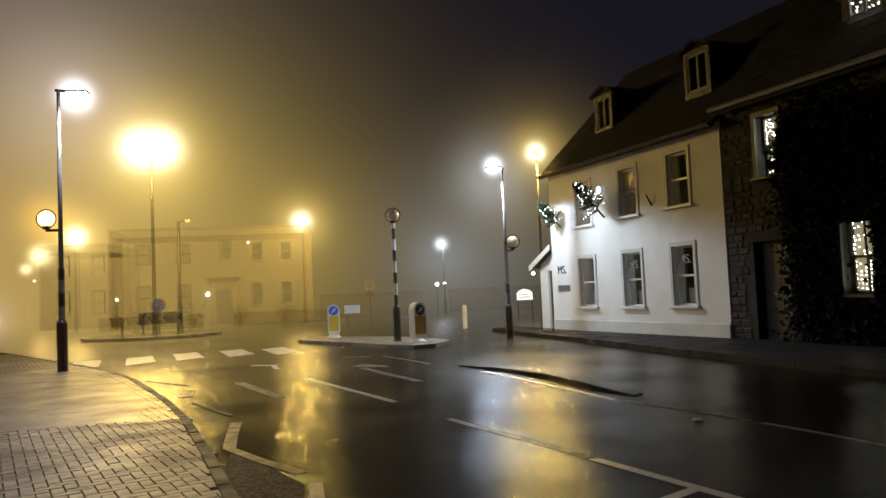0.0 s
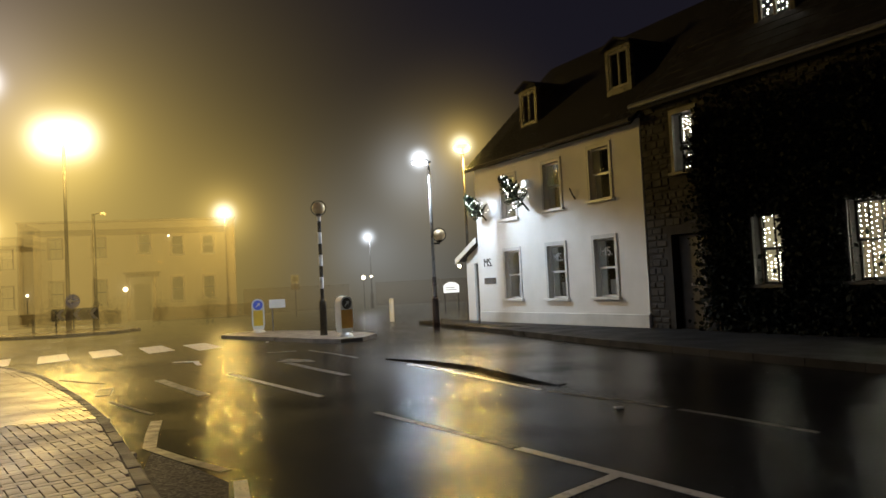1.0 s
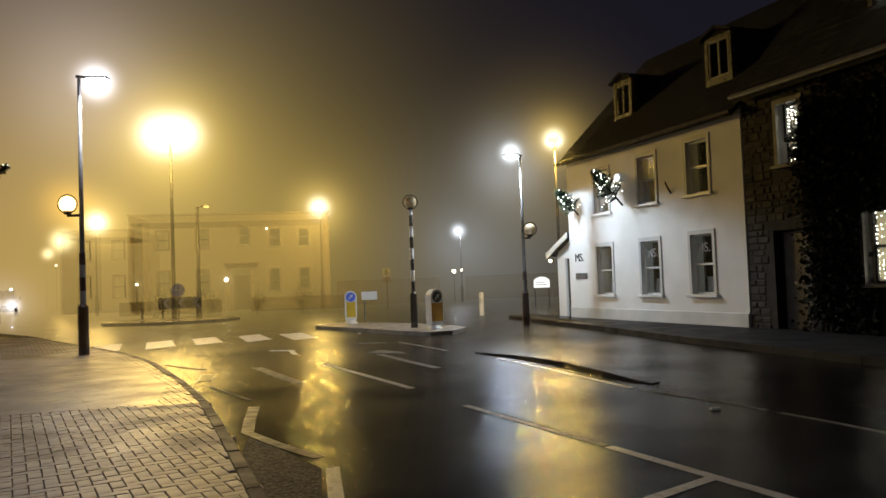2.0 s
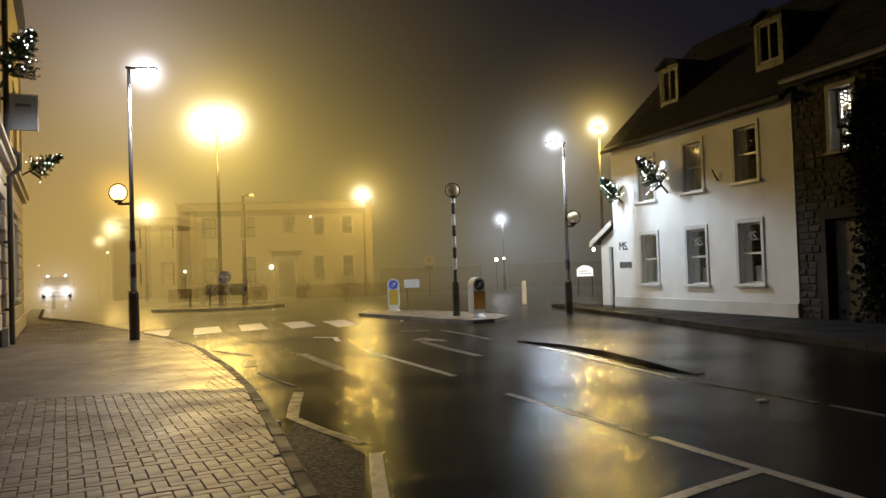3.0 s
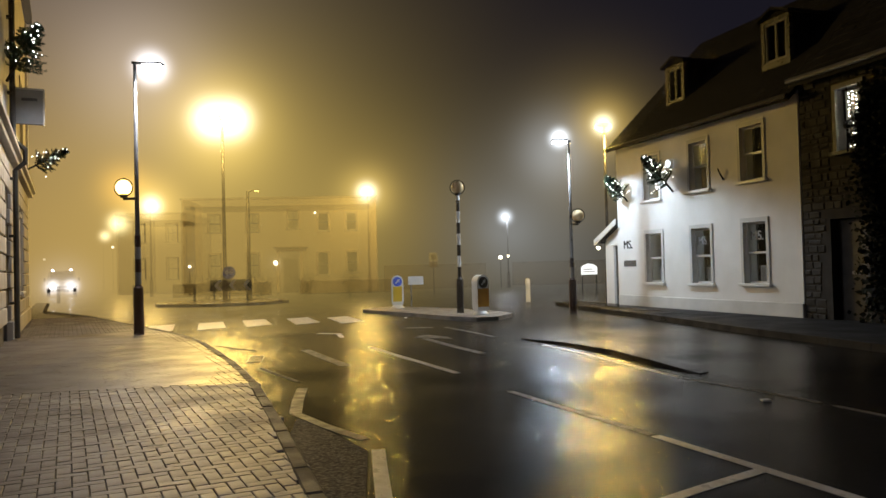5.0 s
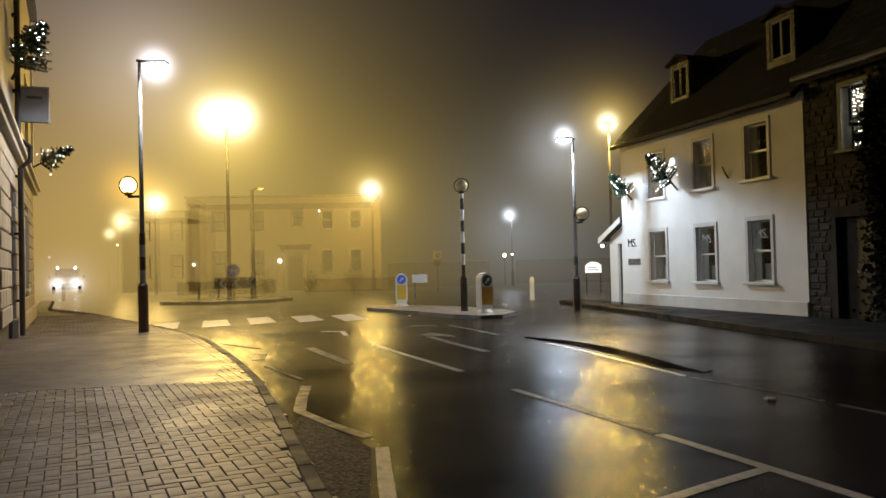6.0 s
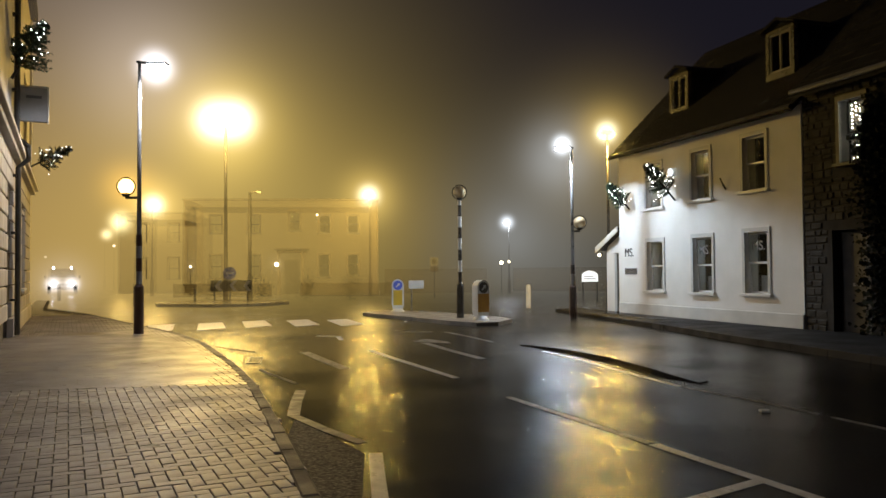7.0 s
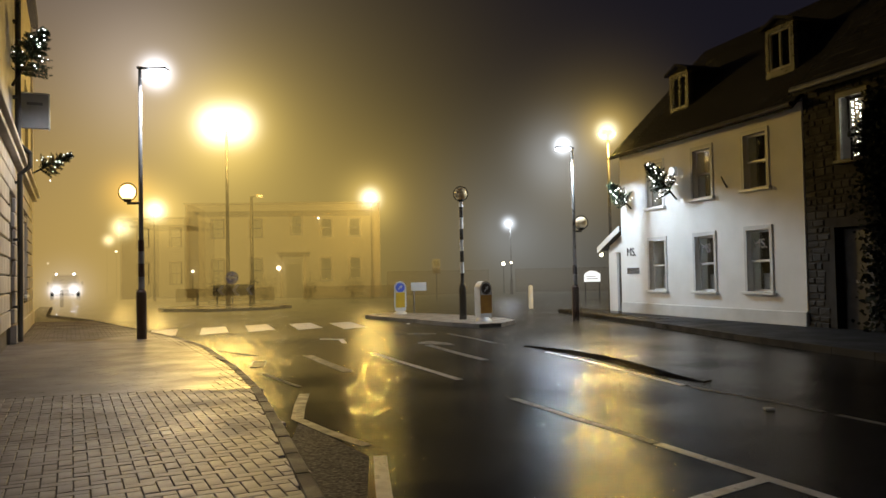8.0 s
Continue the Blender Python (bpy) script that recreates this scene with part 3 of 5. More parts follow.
def gable_roof(x0, x1, y0, y1, z, rise, over=0.25, thick=0.10):
    """Two slopes with thickness, ridge along x."""
    ym, bm = (y0 + y1) / 2, bmesh.new()
    k = rise / (ym - y0)
    for s in (0, 1):
        ye = y0 - over if s == 0 else y1 + over
        p = [(ye, z - over * k), (ym, z + rise), (ym, z + rise + thick), (ye, z - over * k + thick)]
        a, b = [bm.verts.new((x0, *q)) for q in p], [bm.verts.new((x1, *q)) for q in p]
        bm.faces.new(a)
        bm.faces.new(b[::-1])
        for i in range(4):
            bm.faces.new((a[i], a[(i + 1) % 4], b[(i + 1) % 4], b[i]))
    bmesh.ops.recalc_face_normals(bm, faces=bm.faces[:])
    return bm


def gable_end(x0, x1, y0, y1, z, rise):
    bm = bmesh.new()
    p = [(y0, z), (y1, z), ((y0 + y1) / 2, z + rise)]
    a, b = [bm.verts.new((x0, *q)) for q in p], [bm.verts.new((x1, *q)) for q in p]
    bm.faces.new(a)
    bm.faces.new(b[::-1])
    for i in range(3):
        bm.faces.new((a[i], a[(i + 1) % 3], b[(i + 1) % 3], b[i]))
    bmesh.ops.recalc_face_normals(bm, faces=bm.faces[:])
    return bm


def slates(x0, x1, y0, ym, z, rise, rng, over=0.25, thick=0.105):
    """Courses of slates on the front slope, joined into one piece."""
    verts, faces = [], []
    k = rise / (ym - y0)
    length = math.hypot(ym - y0 + over, (ym - y0 + over) * k)
    n = int(length / 0.28)
    for r in range(n):
        s0, s1 = r / n, min(1.0, (r + 1.25) / n)
        x = x0 - (0.15 if r % 2 else 0.0)
        while x < x1:
            a, b = max(x, x0) + 0.004, min(x + 0.30, x1) - 0.004
            x += 0.30
            if b - a < 0.05:
                continue
            lift = 0.022 + rng.uniform(0, 0.008)
            i = len(verts)
            for s, h in ((s0, lift), (s1, 0.006)):
                y = y0 - over + (ym - y0 + over) * s
                zz = z - over * k + (ym - y0 + over) * k * s + thick + h
                verts += [(a, y, zz), (b, y, zz)]
            ya, za = y0 - over + (ym - y0 + over) * s0, z - over * k + (ym - y0 + over) * k * s0 + thick
            verts += [(a, ya, za), (b, ya, za)]
            faces += [(i, i + 1, i + 3, i + 2), (i + 4, i + 5, i + 1, i)]
    me = bpy.data.meshes.new("slate_covering")
    me.from_pydata(verts, [], faces)
    me.materials.append(SLATE)
    ob = new("slate_covering", me)
    return tagged(ob, kind="stuff")


def dormer(house, xc, zc, y0, w=0.82, h=1.05, roof_y=1.9, lit=False):
    """A gabled dormer with a two-light casement window."""
    x0, x1, z0, z1 = xc - w / 2, xc + w / 2, zc - h / 2, zc + h / 2
    d = part("dormer", pierced(x0 - 0.10, x1 + 0.10, z0 - 0.25, z1 + 0.08, y0, y0 + 0.12, [(x0, x1, z0, z1)]), DARK_TIMBER, house)
    part("cheek", boxes((x0 - 0.10, x0 - 0.03, y0 + 0.121, y0 + roof_y, z0 - 0.3, z1 + 0.07), (x1 + 0.03, x1 + 0.10, y0 + 0.121, y0 + roof_y, z0 - 0.3, z1 + 0.07)), SLATE, d)
    bm = bmesh.new()
    for s in (-1, 1):
        p = [(xc + s * (w / 2 + 0.2), z1 + 0.06), (xc, z1 + 0.26), (xc, z1 + 0.33), (xc + s * (w / 2 + 0.2), z1 + 0.13)]
        a, b = [bm.verts.new((q[0], y0 - 0.1, q[1])) for q in p], [bm.verts.new((q[0], y0 + roof_y + 0.5, q[1])) for q in p]
        bm.faces.new(a)
        bm.faces.new(b[::-1])
        for i in range(4):
            bm.faces.new((a[i], a[(i + 1) % 4], b[(i + 1) % 4], b[i]))
    bmesh.ops.recalc_face_normals(bm, faces=bm.faces[:])
    part("dormer_roof", bm, SLATE, d)
    bm = bmesh.new()
    tri = [(x0 - 0.08, z1 + 0.08), (x1 + 0.08, z1 + 0.08), (xc, z1 + 0.24)]
    a, b = [bm.verts.new((q[0], y0 + 0.01, q[1])) for q in tri], [bm.verts.new((q[0], y0 + 0.10, q[1])) for q in tri]
    bm.faces.new(a)
    bm.faces.new(b[::-1])
    for i in range(3):
        bm.faces.new((a[i], a[(i + 1) % 3], b[(i + 1) % 3], b[i]))
    bmesh.ops.recalc_face_normals(bm, faces=bm.faces[:])
    part("pediment", bm, SLATE, d)
    f = 0.06
    part("casement", boxes((x0, x0 + f, y0 + 0.02, y0 + 0.07, z0, z1), (x1 - f, x1, y0 + 0.02, y0 + 0.07, z0, z1), (x0 + f, x1 - f, y0 + 0.022, y0 + 0.068, z0, z0 + f),
                           (x0 + f, x1 - f, y0 + 0.022, y0 + 0.068, z1 - f, z1), (xc - f / 2, xc + f / 2, y0 + 0.024, y0 + 0.066, z0 + f, z1 - f)), COLUMN, d)
    part("pane", boxes((x0 + f, x1 - f, y0 + 0.04, y0 + 0.045, z0 + f, z1 - f)), GLASS, d).visible_shadow = False
    part("backing", boxes((x0 + 0.0, x1 - 0.0, y0 + 0.5, y0 + 0.52, z0, z1)), ROOM_SHADE if not lit else CURTAIN_BRIGHT, d)
    return d


def chimney(house, x, y, z0, z1, mat):
    c = part("chimney", boxes((x - 0.35, x + 0.35, y - 0.3, y + 0.3, z0, z1), (x - 0.41, x + 0.41, y - 0.36, y + 0.36, z1 - 0.2, z1 - 0.08)), mat, house)
    for dx in (-0.17, 0.17):
        part("chimney_pot", tubes([(x + dx, y, z1), (x + dx, y, z1 + 0.35)], [0.11, 0.09], 10), BROWN_PAINT, c)


rng = random.Random(4)
RB = pose(5.19, 22.97, 0.0, 0, 0, -72)  # x along the front towards the viewer's side, y into the houses


def white_house():
    h = thing("white_house", RB, "two-storey white rendered house with sash windows and slate roof", "house")
    LOW = [(1.49, 2.23, 0.78, 2.12), (3.56, 4.30, 0.78, 2.14), (5.49, 6.23, 0.80, 2.18)]
    UP = [(1.47, 2.19, 3.05, 4.24), (3.56, 4.26, 3.10, 4.30), (5.47, 6.20, 3.13, 4.36)]
    part("front_wall", pierced(0, 7.27, 0.40, 4.78, 0, 0.35, LOW + UP), RENDER_WHITE, h, "white rendered front wall")
    part("plinth", boxes((-0.02, 7.27, -0.04, 0.34, 0.02, 0.398), bevel=0.012), PLINTH, h)
    part("side_wall", boxes((0.002, 0.35, 0.351, 6.5, 0.02, 4.72)), RENDER_WHITE, h)
    part("back_wall", boxes((0.351, 7.27, 6.2, 6.5, 0.02, 4.72)), RENDER_WHITE, h)
    part("partition", boxes((0.351, 7.26, 2.6, 2.7, 0.02, 4.70)), ROOM_SHADE, h)
    part("upper_floor", boxes((0.351, 7.26, 0.351, 2.59, 2.50, 2.66)), ROOM_SHADE, h)
    part("attic_floor", boxes((0.351, 7.26, 0.351, 6.19, 4.60, 4.71)), ROOM_SHADE, h)
    part("gable", gable_end(0.004, 0.34, 0.02, 6.48, 4.721, 3.1), RENDER_WHITE, h)
    roof = part("roof", gable_roof(-0.18, 7.27, 0, 6.5, 4.84, 3.2, 0.22), SLATE, h)
    s = slates(-0.18, 7.27, 0, 3.25, 4.84, 3.2, rng, 0.22)
    s.parent = roof
    part("gutter", tubes([(-0.18, -0.26, 4.68), (7.27, -0.26, 4.72)], [0.055, 0.055], 8), DARK_TIMBER, h, "dark half-round gutter")
    for k, w in enumerate(LOW):
        win = sash_window(h, *w, bars=0)
        x0, x1 = w[0], w[1]
        part("shelf_display", boxes((x0 + 0.12, x0 + 0.32, 0.34, 0.42, w[2] + 0.05, w[2] + 0.40), (x0 + 0.40, x0 + 0.60, 0.36, 0.44, w[2] + 0.02, w[2] + 0.26)), BLIND, win, "pale goods on the inner window ledge")
        if k:
            text_mesh("MS.", 0.30, SIGN_GREY, win, pose(x0 + 0.10, 0.098, w[3] - 0.40, 90, 0, 0), "glass_lettering", 0.002)
    for w in UP:
        sash_window(h, *w, bars=0)
    # lettering and name board beside the corner
    text_mesh("MS.", 0.34, LETTER, h, pose(0.30, -0.012, 1.74, 90, 0, 0), "wall_lettering")
    part("name_board", boxes((0.32, 0.95, -0.03, -0.001, 1.22, 1.40), bevel=0.006), LETTER, h, "narrow dark name board")
    # wall lamp, bracket
    a = part("wall_lamp", boxes((2.77, 2.90, -0.14, -0.001, 3.78, 4.02), bevel=0.02), WHITE_PLASTIC, h, "small oval white bulkhead lamp")
    part("lens", ball((2.835, -0.14, 3.90), 0.075, 12, 8, 1.4), SHOP_GLOW, a)
    part("flag_bracket", tubes([(4.86, -0.001, 3.24), (4.84, -0.07, 3.36), (4.80, -0.12, 3.52)], [0.025, 0.022, 0.018], 8), DARK_TIMBER, h)
    dormer(h, 1.9, 6.25, 0.8, 0.66, 0.92)
    dormer(h, 5.8, 6.35, 0.8, 0.70, 0.92)
    # lean-to porch at the end wall
    p = part("porch", boxes((-1.02, -0.85, 0.15, 1.6, 0.02, 1.98), (-0.85, -0.55, 0.15, 0.30, 0.02, 1.86), (-0.22, -0.005, 0.10, 0.30, 0.02, 2.2), (-0.85, -0.005, 0.15, 0.29, 1.87, 2.02)), RENDER_WHITE, h, "white lean-to porch")
    bm = bmesh.new()
    q = [(-1.28, 1.95), (-0.0, 2.52), (-0.0, 2.62), (-1.28, 2.05)]
    a, b = [bm.verts.new((x, -0.06, z)) for x, z in q], [bm.verts.new((x, 1.8, z)) for x, z in q]
    bm.faces.new(a)
    bm.faces.new(b[::-1])
    for i in range(4):
        bm.faces.new((a[i], a[(i + 1) % 4], b[(i + 1) % 4], b[i]))
    bmesh.ops.recalc_face_normals(bm, faces=bm.faces[:])
    part("porch_roof", bm, SLATE, p)
    bm = bmesh.new()
    q = [(-1.30, 1.90), (0.0, 2.48), (0.0, 2.64), (-1.30, 2.06)]
    a, b = [bm.verts.new((x, -0.10, z)) for x, z in q], [bm.verts.new((x, -0.062, z)) for x, z in q]
    bm.faces.new(a)
    bm.faces.new(b[::-1])
    for i in range(4):
        bm.faces.new((a[i], a[(i + 1) % 4], b[(i + 1) % 4], b[i]))
    bmesh.ops.recalc_face_normals(bm, faces=bm.faces[:])
    part("bargeboard", bm, FRAME_WHITE, p)
    bm = bmesh.new()
    q = [(-0.98, 1.982), (-0.01, 1.982), (-0.01, 2.50), (-0.98, 2.07)]
    a, b = [bm.verts.new((x, 0.16, z)) for x, z in q], [bm.verts.new((x, 0.29, z)) for x, z in q]
    bm.faces.new(a)
    bm.faces.new(b[::-1])
    for i in range(4):
        bm.faces.new((a[i], a[(i + 1) % 4], b[(i + 1) % 4], b[i]))
    bmesh.ops.recalc_face_normals(bm, faces=bm.faces[:])
    part("porch_gable", bm, RENDER_WHITE, p)
    part("door", boxes((-0.55, -0.22, 0.22, 0.27, 0.03, 1.86), bevel=0.006), DARK_TIMBER, p, "dark painted porch door")
    l = part("porch_lamp", boxes((-1.20, -1.10, -0.02, 0.06, 1.80, 1.90)), DARK_TIMBER, p)
    part("lamp_lens", ball((-1.15, -0.03, 1.82), 0.05, 10, 8), PORCH_GLOW, l)
    return h


white_house()


def string_lights(m, x0, x1, z0, z1, y, cut, label, step=(0.075, 0.085), r=0.013):
    """Rows of tiny bulbs on wires hung behind a window's glass; cut(x, z) leaves some away."""
    ob = thing("string_lights", m, label, "string lights", "string lights in the windows")
    wires, bulbs = bmesh.new(), bmesh.new()
    nx = max(2, int((x1 - x0) / step[0]))
    for i in range(nx + 1):
        x = x0 + (x1 - x0) * i / nx
        tube(wires, [(x, y, z0), (x, y, z1)], [0.0015, 0.0015], 4, False)
        z = z1 - rng.uniform(0, step[1])
        while z > z0:
            if not cut((x - x0) / (x1 - x0), (z - z0) / (z1 - z0)):
                bmesh.ops.create_icosphere(bulbs, subdivisions=1, radius=r * rng.uniform(0.8, 1.25), matrix=Matrix.Translation((x + rng.uniform(-0.012, 0.012), y - 0.01, z)))
            z -= step[1] * rng.uniform(0.85, 1.15)
    part("wire", wires, DARK_TIMBER, ob)
    tagged(part("bulbs", bulbs, BULB_GLOW, ob), "warm white bulbs", kind="stuff")
    return ob


def stone_house():
    h = thing("stone_house", RB, "rubble-stone house coloured near black for lack of light, with lit windows and ivy", "house")
    X0, X1 = 7.28, 24.0
    H = [(8.28, 8.86, 3.40, 4.62), (10.14, 10.78, 1.0, 2.32), (12.08, 13.0, 1.02, 2.36), (8.0, 8.9, 0.02, 2.1)]
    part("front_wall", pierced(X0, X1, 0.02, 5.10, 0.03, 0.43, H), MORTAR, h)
    part("back_wall", boxes((X0, X1, 6.2, 6.5, 0.02, 5.1)), MORTAR, h)
    part("side_wall", boxes((X1 - 0.3, X1, 0.431, 6.19, 0.02, 5.1)), MORTAR, h)
    part("partition", boxes((X0, X1 - 0.31, 2.4, 2.5, 0.02, 5.0)), ROOM_SHADE, h)
    part("upper_floor", boxes((X0, X1 - 0.31, 0.431, 2.39, 2.6, 2.8)), ROOM_SHADE, h)
    part("attic_floor", boxes((X0, X1 - 0.31, 0.431, 6.19, 4.98, 5.09)), ROOM_SHADE, h)
    part("party_gable", gable_end(7.28, 7.56, 0.05, 6.45, 5.10, 3.5), MORTAR, h)
    roof = part("roof", gable_roof(7.28, X1, 0.03, 6.5, 5.14, 3.5, 0.25), SLATE, h)
    s = slates(7.28, 15.0, 0.03, 3.265, 5.14, 3.5, rng, 0.25)
    s.parent = roof
    part("gutter", tubes([(7.28, -0.26, 4.99), (X1, -0.26, 5.02)], [0.06, 0.06], 8), STEEL, h, "grey gutter catching the light")
    chimney(h, 7.45, 3.2, 7.6, 9.3, RUBBLE)
    for k, w in enumerate(H[:3]):
        # frames coloured dark as well, so they sink into the unlit front
        win = sash_window(h, *w, depth=0.2, surround=DARK_TIMBER, bars=0 if k == 0 else 1, paint=DARK_TIMBER)
        part("lit_curtain", boxes((w[0] + 0.002, w[1] - 0.002, 0.345, 0.355, w[2] + 0.002, w[3] - 0.002)), (CURTAIN_GLOW, CURTAIN_BRIGHT, CURTAIN_GLOW)[k], win, "thin curtain that emits its own glow, for lamplight")
    d = part("door", boxes((8.02, 8.88, 0.22, 0.27, 0.03, 2.08), bevel=0.01), DARK_TIMBER, h, "black painted house door")
    part("letter_plate", boxes((8.32, 8.58, 0.205, 0.219, 1.0, 1.06)), STEEL, d)
    dormer(h, 10.24, 6.62, 0.9, 0.74, 1.0, lit=True)
    # rubble stones, each proud of the mortar
    stones, near = [], []
    z = 0.06
    while z < 5.0:
        hh = rng.uniform(0.09, 0.17)
        x = X0 + 0.01
        while x < 14.2:
            ww = rng.uniform(0.12, 0.32)
            a, b = x, min(x + ww, 14.2)
            x += ww + 0.02
            if any(a < q[1] + 0.09 and b > q[0] - 0.09 and z < q[3] + 0.11 and z + hh > q[2] - 0.1 for q in H):
                continue
            stones.append((a, b, z, min(z + hh, 5.0)))
        z += hh + 0.02
    rest = bmesh.new()
    for n, (a, b, c, d) in enumerate(stones):
        bm = bmesh.new() if a < 8.6 and len(near) < 280 else rest
        j = lambda: rng.uniform(-0.02, 0.02)
        y = 0.03 - rng.uniform(0.008, 0.024)
        base = [(a, c), (b, c), (b, d), (a, d)]
        lo = [bm.verts.new((p, 0.034, q)) for p, q in base]
        hi = [bm.verts.new((p + (0.02 if p == a else -0.02) + j() * 0.6, y + j() * 0.3, q + (0.02 if q == c else -0.02) + j() * 0.6)) for p, q in base]
        bm.faces.new(hi)
        for i in range(4):
            bm.faces.new((lo[i], lo[(i + 1) % 4], hi[(i + 1) % 4], hi[i]))
        if bm is not rest:
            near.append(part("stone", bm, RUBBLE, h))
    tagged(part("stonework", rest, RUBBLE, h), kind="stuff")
    return h


stone_house()
string_lights(RB, 8.30, 8.84, 3.44, 4.60, 0.31, lambda u, v: u + (1 - v) * 0.75 > 1.02 and rng.random() < 0.9, "warm white string lights hung in an upper window", (0.085, 0.075), 0.014)
string_lights(RB, 10.17, 10.76, 1.04, 2.28, 0.31, lambda u, v: (v > 0.32 and rng.random() < 0.55), "warm white string lights draped in a lower window", (0.085, 0.075), 0.013)
string_lights(RB, 12.10, 12.98, 1.06, 2.33, 0.31, lambda u, v: False, "curtain of warm white string lights in a window", (0.095, 0.085), 0.014)


string_lights(RB, 9.93, 10.55, 6.16, 7.08, 1.02, lambda u, v: rng.random() < 0.35, "warm white string lights in the lit dormer window", (0.085, 0.075), 0.014)


def leaf_clump(name, m, label, category, centres, count, size, mat, wall=False, holes=()):
    """Many small leaves round stems."""
    ob = thing(name, m, label, category)
    bm, stems = bmesh.new(), bmesh.new()
    for (x0, y0, z0), (x1, y1, z1), r in centres:
        tube(stems, [(x0, y0, z0), ((x0 + x1) / 2 + 0.03, (y0 + y1) / 2, (z0 + z1) / 2), (x1, y1, z1)], [0.02, 0.015, 0.008], 6)
        for _ in range(count):
            t = rng.random()
            c = Vector((x0 + (x1 - x0) * t, y0 + (y1 - y0) * t, z0 + (z1 - z0) * t))
            c += Vector((rng.gauss(0, r), -abs(rng.gauss(0, r * 0.35)) if wall else rng.gauss(0, r), rng.gauss(0, r)))
            if any(h[0] < c.x < h[1] and h[2] < c.z < h[3] for h in holes) and rng.random() < 0.985:
                continue
            q = Euler((rng.uniform(0, 6.3), rng.uniform(0, 6.3), rng.uniform(0, 6.3))).to_matrix()
            s = size * rng.uniform(0.6, 1.3)
            vs = [bm.verts.new(c + q @ Vector(p) * s) for p in ((0, -0.5, 0), (0.42, 0.0, 0.08), (0, 0.6, 0), (-0.42, 0.0, 0.08))]
            bm.faces.new(vs)
    part("stem", stems, BARK, ob)
    tagged(part("leaves", bm, mat, ob), kind="stuff")
    return ob


# ivy runs spread over the front so the unlit wall reads black
IVY_RUNS = [((9.25 + 0.36 * i, -0.02, 0.1), (9.1 + 0.37 * i + rng.uniform(-0.1, 0.1), -0.04, 4.3 + rng.uniform(-0.2, 0.5)), 0.24) for i in range(14)]
IVY_HOLES = [(10.10, 10.82, 0.9, 2.28), (12.04, 13.04, 0.95, 2.36)]
leaf_clump("wall_ivy", RB, "dense ivy spread and coloured near black to darken the stone front", "ivy", IVY_RUNS + [((8.95, -0.02, 3.4), (9.2, -0.04, 4.3), 0.12)], 1500, 0.10, IVY, True, IVY_HOLES)


# ---- left building ----
LB = pose(-8.77, 15.54, 0.0, 0, 0, 116)


def ashlar_building():
    h = thing("ashlar_building", LB, "pale stone corner building with rusticated ground floor and cornice", "building")
    X0, X1 = -26.0, 9.0
    H = [(-0.55, 0.35, 0.02, 2.95), (4.4, 5.5, 1.0, 2.9), (1.9, 3.0, 4.6, 6.6), (5.4, 6.5, 4.6, 6.6)]
    part("front_wall", pierced(X0, X1, 0.02, 9.2, 0.05, 0.55, H), ASHLAR_JOINT, h)
    part("upper_facing", pierced(X0, X1 + 0.02, 4.02, 9.2, 0.0, 0.048, H), ASHLAR, h, "smooth pale upper storey")
    part("end_wall", boxes((X1 - 0.5, X1, 0.551, 9.0, 0.02, 9.2)), ASHLAR, h)
    part("back_wall", boxes((X0, X1, 9.01, 9.3, 0.02, 9.2)), ASHLAR, h)
    part("flat_roof", boxes((X0, X1 + 0.2, -0.2, 9.3, 9.21, 9.5)), SLATE, h)
    part("partition", boxes((X0, X1 - 0.51, 2.2, 2.3, 0.02, 9.2)), ROOM_SHADE, h)
    part("cornice", boxes((X0, X1 + 0.14, -0.16, -0.001, 3.80, 3.92), (X0, X1 + 0.22, -0.24, -0.002, 3.921, 4.01), bevel=0.01), ASHLAR, h, "moulded stone cornice")
    part("base_course", boxes((0.36, X1 + 0.06, -0.08, 0.049, 0.02, 0.45), bevel=0.012), ASHLAR, h)
    d = part("door", boxes((-0.54, 0.34, 0.30, 0.36, 0.03, 2.9), bevel=0.01), DARK_TIMBER, h, "tall dark entrance door")
    part("fanlight", boxes((-0.50, 0.30, 0.28, 0.298, 2.3, 2.8)), DARK_TIMBER, d)
    for w in H[1:]:
        sash_window(h, *w, depth=0.2, surround=ASHLAR, bars=1)
    # drainpipe with brackets
    p = part("drainpipe", tubes([(0.62, -0.13, 0.1), (0.62, -0.13, 3.6), (0.62, -0.32, 3.78), (0.62, -0.32, 4.05), (0.62, -0.10, 4.25), (0.62, -0.10, 9.1)], [0.055] * 6, 10), DARK_TIMBER, h, "dark cast-iron drainpipe")
    for z in (0.8, 2.2, 3.4, 5.2, 6.8):
        part("pipe_bracket", boxes((0.54, 0.70, -0.10, -0.0, z, z + 0.05)), DARK_TIMBER, p)
    # rusticated blocks
    rows, k = [0.46 + 0.335 * i for i in range(10)], 0
    for i, z in enumerate(rows):
        x = -3.2 - (0.3 if i % 2 else 0.0)
        while x < X1:
            a, b = x + 0.014, min(x + 0.62, X1 + 0.03) - 0.014
            x += 0.62
            if b - a < 0.1 or any(a < q[1] + 0.05 and b > q[0] - 0.05 and z < q[3] + 0.05 and z + 0.3 > q[2] - 0.05 for q in H):
                continue
            part("stone_block", boxes((a, b, -0.035, 0.049, z + 0.014, z + 0.322), bevel=0.016), ASHLAR, h)
    # pilaster strips
    for x in (1.2, 8.7):
        part("pilaster", boxes((x, x + 0.45, -0.06, -0.001, 4.02, 9.1), bevel=0.01), ASHLAR, h)
    return h


ashlar_building()


